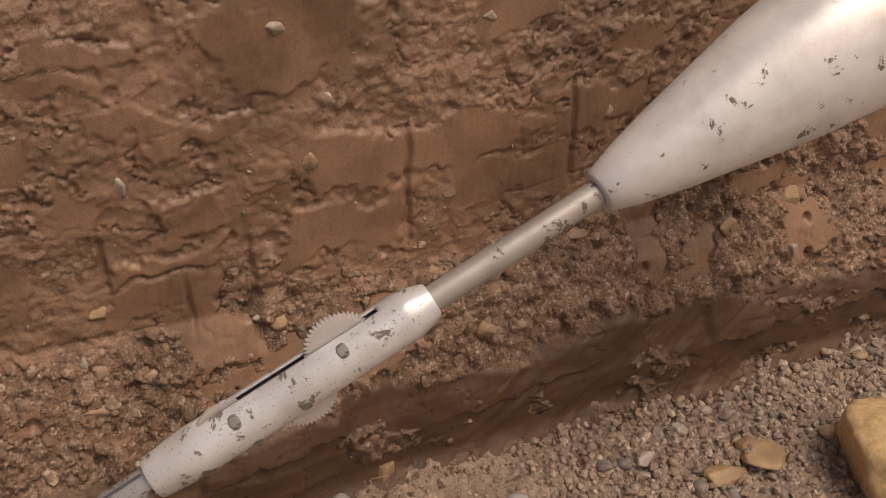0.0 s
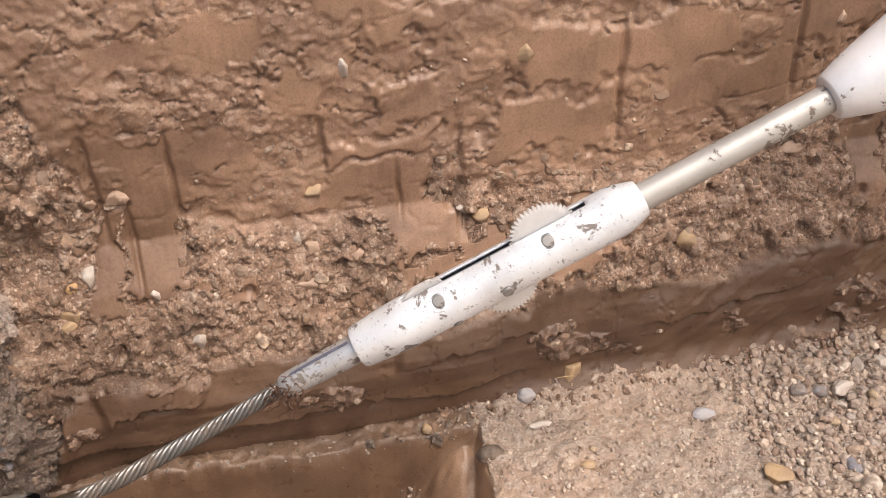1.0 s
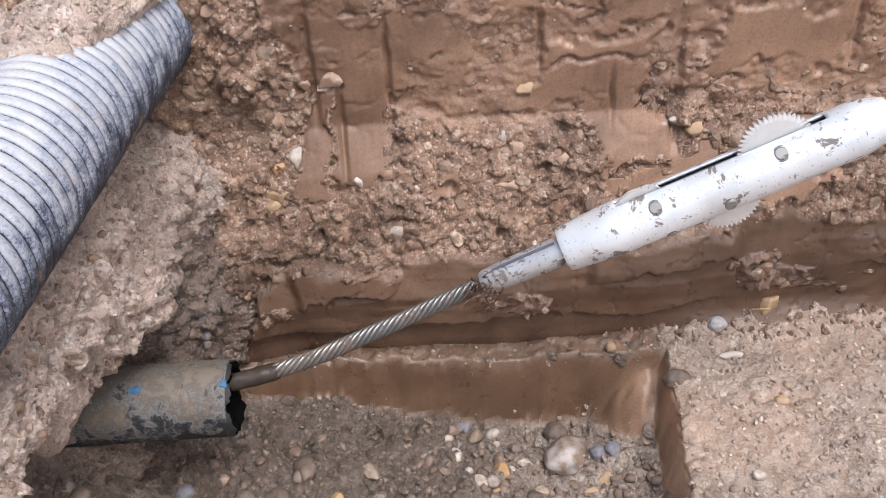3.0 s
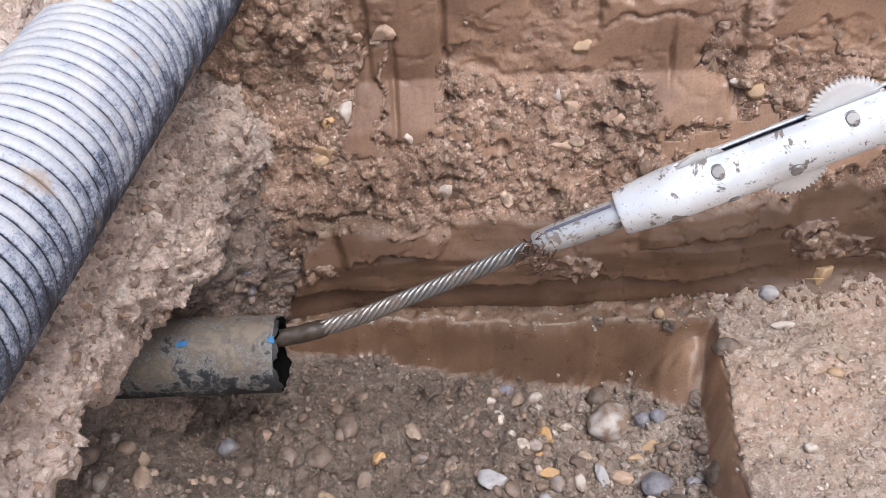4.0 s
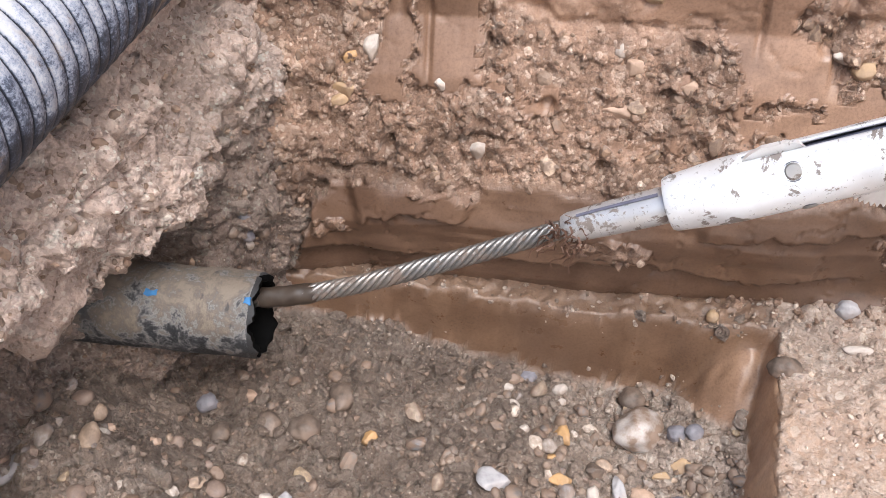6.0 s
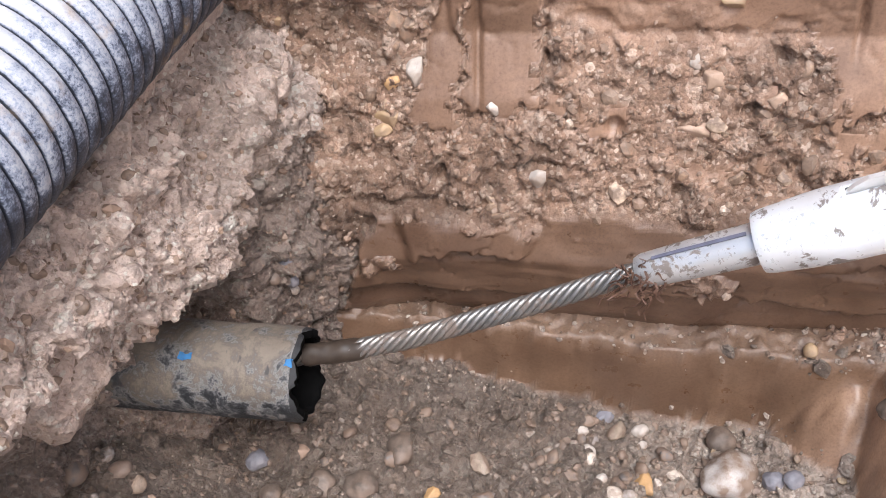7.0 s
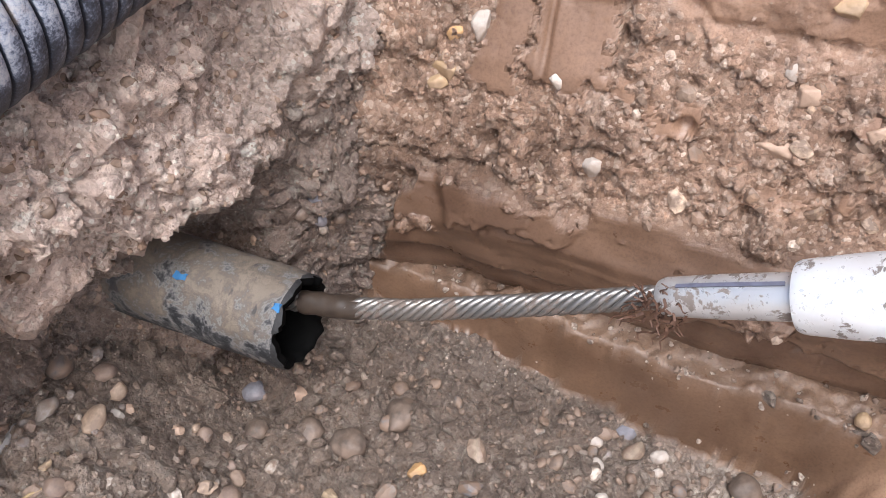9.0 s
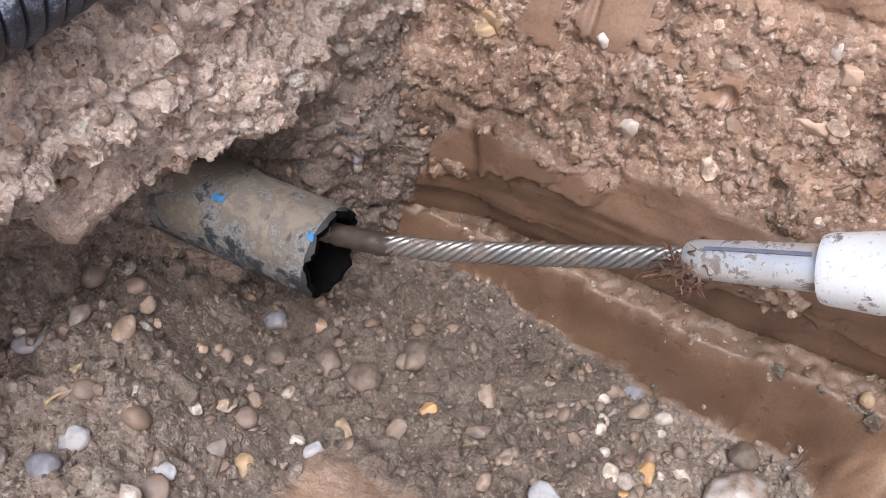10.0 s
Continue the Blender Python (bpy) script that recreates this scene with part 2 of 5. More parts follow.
WET_GRAVEL = stone_material("wet_gravel", [(0.0, (0.1, 0.072, 0.055)), (0.3, (0.15, 0.11, 0.083)), (0.6, (0.17, 0.135, 0.11)), (0.85, (0.2, 0.165, 0.14)), (1.0, (0.32, 0.27, 0.225))], False, 0.85)
DRY_GRAVEL = stone_material("dry_gravel", [(0.0, (0.28, 0.2, 0.16)), (0.3, (0.4, 0.31, 0.25)), (0.55, (0.34, 0.29, 0.26)), (0.75, (0.5, 0.41, 0.33)), (0.9, (0.58, 0.48, 0.39)), (1.0, (0.68, 0.6, 0.52))], False, 0.6)
DRY_PEBBLES = stone_material("dry_pebbles", [(0.0, (0.24, 0.18, 0.15)), (0.14, (0.34, 0.26, 0.21)), (0.28, (0.26, 0.235, 0.225)), (0.42, (0.42, 0.32, 0.24)), (0.56, (0.36, 0.32, 0.29)), (0.68, (0.22, 0.22, 0.235)), (0.78, (0.46, 0.36, 0.24)), (0.88, (0.55, 0.48, 0.41)), (0.96, (0.62, 0.56, 0.5))], True, 0.7, 0.02)
BEDDED = stone_material("bedded_stones", [(0.0, (0.27, 0.175, 0.12)), (0.3, (0.36, 0.245, 0.17)), (0.5, (0.3, 0.22, 0.165)), (0.66, (0.42, 0.305, 0.215)), (0.84, (0.52, 0.4, 0.3)), (0.94, (0.6, 0.49, 0.4))], True, 1.0, 0.02)

def single_stone(name, colour, mud=0.35):
    return stone_material(name, [(0.0, colour), (1.0, colour)], True, mud)


STONE = {
    "white": single_stone("pale_stone", (0.6, 0.55, 0.5), 0.7),
    "worn": single_stone("worn_cobble", (0.5, 0.47, 0.45), 1.0),
    "grey": single_stone("grey_stone", (0.4, 0.4, 0.42), 0.4),
    "blue": single_stone("blue_grey_stone", (0.2, 0.2, 0.23), 0.25),
    "ochre": single_stone("ochre_stone", (0.5, 0.31, 0.14), 0.45),
    "sand": single_stone("sandstone", (0.78, 0.58, 0.32), 0.2),
    "tan": single_stone("tan_stone", (0.48, 0.34, 0.2), 0.6),
    "brown": single_stone("brown_stone", (0.125, 0.097, 0.079), 0.6),
    "pink": single_stone("pinkish_stone", (0.5, 0.36, 0.27), 0.55),
}


def metal_material(name, colour, rough, metallic, mud, grain=26):
    m, n, l, bsdf = material(name)
    co = n.new("ShaderNodeTexCoord").outputs["Object"]
    mp = n.new("ShaderNodeMapping")
    mp.inputs["Scale"].default_value = (1, 1, 1)
    l.new(co, mp.inputs["Vector"])
    big, fine = tex_noise(n, l, 14, 6, 0.6, mp.outputs[0]), tex_noise(n, l, 160, 5, 0.6, mp.outputs[0])
    r = ramp(n, [(0.3, tuple(c * 0.8 for c in colour)), (0.55, colour), (0.75, tuple(min(1, c * 1.06) for c in colour))])
    l.new(big.outputs[0], r.inputs[0])
    spots = ramp(n, [(0.66 - 0.1 * mud, (0, 0, 0)), (0.69 - 0.1 * mud, (1, 1, 1))])
    l.new(tex_noise(n, l, grain, 8, 0.7, co, 0.4).outputs[0], spots.inputs[0])
    film = ramp(n, [(0.42, (0, 0, 0)), (0.8, (1, 1, 1))])
    l.new(tex_noise(n, l, 9, 6, 0.65, co).outputs[0], film.inputs[0])
    dusty = mix_colour(n, l, mathn(n, l, "MULTIPLY", film.outputs[0], 0.35 * min(1, mud)), r.outputs[0], (0.42, 0.33, 0.25))
    l.new(mix_colour(n, l, mathn(n, l, "MULTIPLY", spots.outputs[0], 0.9), dusty, (0.12, 0.09, 0.072)), bsdf.inputs["Base Color"])
    l.new(mathn(n, l, "MULTIPLY", mathn(n, l, "SUBTRACT", 1.0, spots.outputs[0]), metallic), bsdf.inputs["Metallic"])
    rr = mathn(n, l, "MULTIPLY_ADD", fine.outputs[0], 0.2)
    rr.node.inputs[2].default_value = rough - 0.1
    l.new(mathn(n, l, "ADD", rr, mathn(n, l, "MULTIPLY", spots.outputs[0], 0.4), True), bsdf.inputs["Roughness"])
    bump(n, l, mathn(n, l, "ADD", fine.outputs[0], mathn(n, l, "MULTIPLY", spots.outputs[0], 2.0)), 0.25, 0.0012, bsdf)
    return m


STEEL = metal_material("zinc_plated_steel", (0.77, 0.815, 0.86), 0.3, 0.35, 0.85, 34)
FERRULE = metal_material("smeared_steel", (0.56, 0.58, 0.6), 0.3, 0.6, 1.15, 48)
ROD_STEEL = metal_material("dull_steel", (0.46, 0.45, 0.43), 0.5, 0.5, 0.6)
CONE_STEEL = metal_material("painted_cone", (0.8, 0.82, 0.85), 0.34, 0.25, 0.5)
WHEEL_STEEL = metal_material("cutter_steel", (0.72, 0.72, 0.72), 0.5, 0.5, 0.6)
WIRE = metal_material("wire_steel", (0.19, 0.186, 0.18), 0.34, 0.65, 1.1, 40)
BOLT_STEEL = metal_material("muddy_bolt_steel", (0.3, 0.3, 0.295), 0.5, 0.55, 0.9)
DARK_STEEL = metal_material("dark_slot_steel", (0.12, 0.13, 0.16), 0.5, 0.6, 0.5)


def duct_material():
    m, n, l, bsdf = material("dusty_black_plastic")
    co = n.new("ShaderNodeTexCoord").outputs["Object"]
    # layer of pale dust on the crowns and shade painted into the grooves
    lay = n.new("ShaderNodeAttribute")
    lay.attribute_name = "dust_shade"
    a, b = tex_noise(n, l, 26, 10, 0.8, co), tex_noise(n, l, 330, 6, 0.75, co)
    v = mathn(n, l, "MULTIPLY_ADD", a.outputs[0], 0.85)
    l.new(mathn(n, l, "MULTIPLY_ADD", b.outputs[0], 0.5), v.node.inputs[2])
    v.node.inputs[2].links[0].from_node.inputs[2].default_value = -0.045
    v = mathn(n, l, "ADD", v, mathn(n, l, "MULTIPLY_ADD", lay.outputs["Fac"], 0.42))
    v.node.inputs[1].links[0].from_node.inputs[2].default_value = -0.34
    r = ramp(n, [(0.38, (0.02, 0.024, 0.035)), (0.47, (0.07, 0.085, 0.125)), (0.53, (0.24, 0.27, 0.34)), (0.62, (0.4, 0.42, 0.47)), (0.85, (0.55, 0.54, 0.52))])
    l.new(v, r.inputs[0])
    ochre = ramp(n, [(0.62, (0, 0, 0)), (0.68, (1, 1, 1))])
    l.new(tex_noise(n, l, 11, 5, 0.6, co).outputs[0], ochre.inputs[0])
    l.new(mix_colour(n, l, mathn(n, l, "MULTIPLY", ochre.outputs[0], 0.55), r.outputs[0], (0.36, 0.26, 0.17)), bsdf.inputs["Base Color"])
    bsdf.inputs["Roughness"].default_value = 0.5
    bump(n, l, b.outputs[0], 0.3, 0.002, bsdf)
    return m


def pipe_material():
    m, n, l, bsdf = material("muddy_black_pipe")
    co = n.new("ShaderNodeTexCoord").outputs["Object"]
    a, b = tex_noise(n, l, 27, 8, 0.72, co, 0.3), tex_noise(n, l, 220, 5, 0.7, co)
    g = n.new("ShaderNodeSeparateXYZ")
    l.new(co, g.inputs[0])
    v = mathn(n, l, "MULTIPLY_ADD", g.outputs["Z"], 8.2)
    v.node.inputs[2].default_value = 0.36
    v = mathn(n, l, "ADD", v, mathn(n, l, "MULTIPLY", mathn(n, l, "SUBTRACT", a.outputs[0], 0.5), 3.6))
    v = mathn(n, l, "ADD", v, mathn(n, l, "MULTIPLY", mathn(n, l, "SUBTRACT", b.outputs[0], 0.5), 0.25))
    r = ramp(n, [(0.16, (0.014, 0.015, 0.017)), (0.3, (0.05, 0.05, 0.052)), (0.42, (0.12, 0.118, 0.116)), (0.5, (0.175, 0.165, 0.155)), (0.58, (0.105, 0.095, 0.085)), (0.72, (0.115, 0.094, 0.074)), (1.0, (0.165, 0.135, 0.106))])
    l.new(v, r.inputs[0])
    mp = n.new("ShaderNodeMapping")
    mp.inputs["Rotation"].default_value = (0, 0.5, 0.6)
    mp.inputs["Scale"].default_value = (55, 30, 30)
    l.new(co, mp.inputs["Vector"])
    scr = ramp(n, [(0.64, (0, 0, 0)), (0.70, (1, 1, 1))])
    l.new(tex_noise(n, l, 1.0, 3, 0.5, mp.outputs[0]).outputs[0], scr.inputs[0])
    scraped = mix_colour(n, l, mathn(n, l, "MULTIPLY", scr.outputs[0], 0.8), r.outputs[0], (0.03, 0.03, 0.034))
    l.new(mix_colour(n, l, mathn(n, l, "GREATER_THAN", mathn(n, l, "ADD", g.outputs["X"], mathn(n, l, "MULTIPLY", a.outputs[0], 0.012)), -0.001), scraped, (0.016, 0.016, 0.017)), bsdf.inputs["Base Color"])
    bsdf.inputs["Roughness"].default_value = 0.62
    bump(n, l, mathn(n, l, "ADD", b.outputs[0], a.outputs[0]), 0.5, 0.003, bsdf)
    return m


def plain(name, colour, rough=0.7, gloss=0.5):
    m, n, l, bsdf = material(name)
    t = tex_noise(n, l, 90, 4, 0.6, n.new("ShaderNodeTexCoord").outputs["Object"])
    r = ramp(n, [(0.3, tuple(c * 0.7 for c in colour)), (0.7, tuple(min(1, c * 1.2) for c in colour))])
    l.new(t.outputs[0], r.inputs[0])
    l.new(r.outputs[0], bsdf.inputs["Base Color"])
    bsdf.inputs["Roughness"].default_value = rough
    bsdf.inputs["Specular IOR Level"].default_value = gloss
    return m


DUCT = duct_material()
PIPE = pipe_material()
BLUE = plain("blue_stripe", (0.032, 0.15, 0.34))
SLOT = plain("blue_grey_slot", (0.11, 0.115, 0.16), 0.45)
MUD = plain("brown_mud", (0.04, 0.028, 0.02), 0.5)
# black plastic, deepened with the pipe's inner shade painted in
BORE_SHADE = plain("black_bore_shade", (0.003, 0.003, 0.003), 0.9, 0.05)
ROOT = plain("rusty_fibre", (0.09, 0.045, 0.028))
STRAW = plain("dry_straw", (0.45, 0.33, 0.18))


# ---------------------------------------------------------------- mesh helpers
def mesh_object(name, verts, faces, mat, parent=None, smooth=True, layers=None):
    me = bpy.data.meshes.new(name)
    if isinstance(verts, np.ndarray):
        verts = np.ascontiguousarray(verts, dtype=np.float32)
        faces = np.ascontiguousarray(faces, dtype=np.int32)
        k = faces.shape[1]
        me.vertices.add(len(verts))
        me.vertices.foreach_set("co", verts.ravel())
        me.loops.add(faces.size)
        me.loops.foreach_set("vertex_index", faces.ravel())
        me.polygons.add(len(faces))
        me.polygons.foreach_set("loop_start", np.arange(0, faces.size, k, dtype=np.int32))
        me.update(calc_edges=True)
    else:
        me.from_pydata(verts, [], faces)
    me.polygons.foreach_set("use_smooth", np.full(len(me.polygons), smooth))
    for key, values in (layers or {}).items():
        at = me.attributes.new(key, "FLOAT", "POINT")
        at.data.foreach_set("value", np.ascontiguousarray(values, dtype=np.float32).ravel())
    me.materials.append(mat)
    me.update()
    ob = new(name, me)
    if parent is not None:
        ob.parent = parent
    return ob


def part(name, bm, mat, parent, label=""):
    me = bpy.data.meshes.new(name)
    bm.normal_update()
    bm.to_mesh(me)
    bm.free()
    me.materials.append(mat)
    ob = new(name, me)
    ob.parent = parent
    return tagged(ob, label) if label else ob


def grid_faces(rows, cols):
    i = np.arange((rows - 1) * (cols - 1))
    a = (i // (cols - 1)) * cols + i % (cols - 1)
    return np.stack([a, a + 1, a + cols + 1, a + cols], 1)


def lookup(field, us, vs, u, v):
    """Bilinear reading of a grid field[v, u]."""
    fu = np.clip((u - us[0]) / (us[1] - us[0]), 0, len(us) - 1.001)
    fv = np.clip((v - vs[0]) / (vs[1] - vs[0]), 0, len(vs) - 1.001)
    i, j = fu.astype(int), fv.astype(int)
    a, b = fu - i, fv - j
    if field.ndim == 3:
        a, b = a[:, None], b[:, None]
    return (field[j, i] * (1 - a) + field[j, i + 1] * a) * (1 - b) + (field[j + 1, i] * (1 - a) + field[j + 1, i + 1] * a) * b


# ---------------------------------------------------------------- the back wall of the trench
SMEARS = [  # smooth cuts of the bucket in the upper clay: x0, x1, z0, z1
    (-0.327, -0.265, 0.42, 0.60), (-0.262, -0.165, 0.44, 0.69), (0.055, 0.245, 0.515, 0.60), (0.12, 0.25, 0.425, 0.56), (-0.15, -0.09, 0.44, 0.475),
    (0.045, 0.25, 0.61, 0.65), (-0.29, -0.126, 0.645, 0.715), (-0.19, -0.07, 0.615, 0.69), (-0.034, 0.056, 0.70, 0.77), (-0.26, 0.005, 0.80, 0.85),
    (0.50, 0.80, 0.77, 0.80), (0.126, 0.252, 0.668, 0.747), (-0.02, 0.171, 0.955, 1.0), (-0.04, 0.09, 0.91, 0.95), (0.886, 1.05, 0.85, 0.90),
    (0.05, 0.26, 0.815, 0.86), (0.372, 0.70, 0.70, 0.79), (0.31, 0.52, 0.575, 0.68), (0.59, 0.846, 0.60, 0.70), (0.785, 0.978, 0.715, 0.776),
    (0.25, 0.45, 0.88, 1.02), (0.62, 0.8, 0.92, 1.08), (1.1, 1.4, 0.74, 0.9), (1.0, 1.5, 0.98, 1.1),
]


def smear_mask(x, z):
    wx = x + 0.075 * fbm(x, z, 0.11, 6, 21, 0.62)
    wz = z + 0.07 * fbm(x, z, 0.11, 6, 23, 0.6)
    best = np.full(x.shape, -1.0)
    for x0, x1, z0, z1 in SMEARS:
        d = np.minimum((x1 - x0) / 2 - np.abs(wx - (x0 + x1) / 2), (z1 - z0) / 2 - np.abs(wz - (z0 + z1) / 2))
        best = np.maximum(best, d)
    return step(-0.003, 0.007, best)


def scarps(x, z, seed):
    """Torn clay: little ledges with crisp lower edges."""
    n = 4.2 * fbm(x * 0.8 + 0.02 * fbm(x, z, 0.03, 3, seed + 1), z, 0.13, 5, seed, 0.55)
    k = np.floor(n)
    return 0.0022 * (k + step(0.78, 1.0, n - k))


def back_wall():
    fine = np.arange(-0.06, 1.13, 0.0032)
    xs, zs = np.arange(-0.85, 1.95, 0.0032), np.concatenate([fine, np.arange(1.135, 1.72, 0.02)])
    x, z = np.meshgrid(xs, zs)
    base = np.interp(z, [-0.06, 0.10, 0.135, 0.17, 0.25, 0.38, 0.45, 0.52, 0.76, 1.0, 1.72],
                     [1.252, 1.246, 1.238, 1.238, 1.232, 1.265, 1.288, 1.328, 1.328, 1.34, 1.43])
    base = base - 0.035 * step(0.15, 0.4, x) * step(0.19, 0.11, z)
    base = base + 0.010 * fbm(x, z, 0.45, 3, 5)
    wob = 0.05 * fbm(x, z, 0.25, 4, 11) + 0.02 * fbm(x, z, 0.05, 3, 12)
    upper = np.interp(x, [-0.85, -0.47, -0.38, -0.3, -0.1, 0.3, 0.8, 1.3, 1.95], [1.05, 1.0, 0.82, 0.55, 0.53, 0.53, 0.56, 0.64, 0.70])
    lower = np.interp(x, [-0.85, -0.42, -0.37, 0.0, 0.5, 0.8, 1.2, 1.7, 1.95], [-0.3, -0.3, 0.30, 0.30, 0.345, 0.35, 0.345, 0.32, 0.30])
    lower = np.where(x < -0.25, np.interp(x + 1.6 * wob, [-0.52, -0.41], [-0.1, 0.30]), lower)
    band = step(0.025, -0.025, z + wob - upper) * step(-0.012, 0.012, z + 1.1 * wob - lower)
    low = step(0.012, -0.012, z + 1.1 * wob - lower)
    smear = smear_mask(x, z) * (1 - low)
    smear = np.maximum(smear, plates(x * 1.3, z * 1.5, 66, -0.24) * band * step(0.34, 0.38, z) * step(-0.34, -0.28, x))
    stony = band * (1 - smear)
    upside = (1 - band) * (1 - low)
    clotted = step(0.0, 0.2, fbm(x, z, 0.28, 4, 33)) * upside * (1 - smear)
    torn = upside * (1 - smear)
    rub, tone = rubble(x, z, 40)
    out = stony * (1.15 * rub - 0.011) + 0.02 * step(-0.36, -0.46, x) * step(0.45, 0.3, z)
    out = out + torn * (scarps(x, z, 45) + 0.0045 * fbm(x, z, 0.02, 4, 47, 0.65) - 0.001) + clotted * (0.4 * rubble(x, z, 48)[0] - 0.003)
    out = out + smear * (0.0015 + 0.004 * fbm(x, z, 0.12, 3, 60) + 0.0006 * fbm(x * 3, z * 0.4, 0.02, 3, 61))
    split = cracks(x * 0.7, z * 1.25, 0.10, 71, 0.05) * (smear * 0.3 + torn) + cracks(x, z, 0.055, 75, 0.08) * torn * step(-0.1, 0.2, fbm(x, z, 0.2, 3, 77))
    out = out - 0.008 * split
    # the lowest band: long smears of the bucket, sheets with ragged lips and a hollow below them
    streak = fbm(x * 0.10, z + 0.02 * x, 0.03, 4, 83)
    lip = 0.19 + 0.02 * fbm(x, x * 0, 0.22, 4, 91) + 0.012 * fbm(x, z, 0.03, 3, 92) + 0.06 * step(0.4, 1.0, x)
    sheet = step(-0.003, 0.003, z - lip) * step(0.1, -0.15, fbm(x, x * 0, 0.7, 2, 95) - 0.12)
    flap = step(-0.003, 0.003, z - 0.265 - 0.03 * fbm(x, x * 0, 0.3, 4, 93) - 0.02 * fbm(x, z, 0.035, 4, 94)) * step(-0.1, 0.1, fbm(x, z * 0.5, 0.25, 3, 96))
    out = out + low * (0.0032 * streak + 0.02 * sheet + 0.012 * flap + 0.007 * fbm(x, z, 0.1, 4, 97) - 0.004 * cracks(x, z, 0.1, 98, 0.03))
    tear = low * step(0.27, 0.34, fbm(x * 0.55, z, 0.08, 5, 301, 0.6))
    out = out + tear * (0.9 * rub - 0.008)
    # slanting drag marks further along
    drag = step(0.45, 0.7, x) * low
    out = out + drag * 0.003 * fbm((x - 1.4 * z) * 1.0, (z + 0.4 * x) * 0.18, 0.03, 3, 101)
    # upright grooves of the bucket's teeth
    for gx, z0, z1, w in ((-0.300, 0.52, 0.73, 0.010), (-0.262, 0.44, 0.60, 0.007), (-0.183, 0.46, 0.70, 0.006), (0.262, 0.46, 0.67, 0.012),
                          (0.046, 0.6, 0.71, 0.006), (0.16, 0.5, 0.60, 0.005), (0.53, 0.58, 0.8, 0.009), (0.84, 0.62, 0.84, 0.007)):
        line = np.abs(x - gx - 0.008 * fbm(x, z, 0.1, 3, 7))
        taper = step(z0 - 0.02, z0 + 0.04, z) * step(z1 + 0.02, z1 - 0.06, z)
        out = out - 0.010 * step(w, w * 0.3, line) * taper * (1 - low)
    # pits where stones have fallen out
    f1, f2, who = cells(x, z, 0.085, 105)
    out = out - 0.015 * step(0.16, 0.08, f1) * (who > 0.55) * (band + 0.4 * torn)
    # wet low clay; the corner beside the bank is darkened as painted shade
    damp_shade = np.clip(0.08 * smear + 0.1 * torn + low * (0.9 + 0.2 * streak) + 0.95 * step(-0.12, -0.38, x) * step(0.45, 0.28, z) * stony + 0.45 * (smear + torn) * step(0.05, 0.5, fbm(x, z, 0.35, 3, 99)) + 0.25 * low * (1 - sheet) * step(0.15, 0.19, z), 0, 1)
    damp_shade = np.clip(damp_shade + 0.5 * stony * step(0.02, 0.3, fbm(x, z, 0.06, 5, 109, 0.6)), 0, 1)
    y = base - out
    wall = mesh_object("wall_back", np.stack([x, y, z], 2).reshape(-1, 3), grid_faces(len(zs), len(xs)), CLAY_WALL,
                       layers={"stony": np.clip(stony + 0.07 * torn + 0.2 * clotted + 0.45 * tear, 0, 1), "damp_shade": damp_shade - 0.25 * tear, "tone": tone})
    tagged(wall, "dug reddish brown clay trench wall with a stony band", "wall", kind="structure")
    n = len(fine)
    return xs, fine, y[:n], np.clip(stony + 0.22 * torn + 0.25 * clotted + 0.6 * tear, 0, 1)[:n], damp_shade[:n], wall


WALL_XS, WALL_ZS, WALL_Y, WALL_STONY, WALL_DAMP_SHADE, wall_back = back_wall()


# ---------------------------------------------------------------- trench floor with the sunken pit
PIT_X, PIT_Z = [-0.5, -0.3, -0.1, 0.0, 0.08, 0.14, 0.21], [0.062, 0.028, -0.012, -0.03, -0.035, -0.02, 0.022]


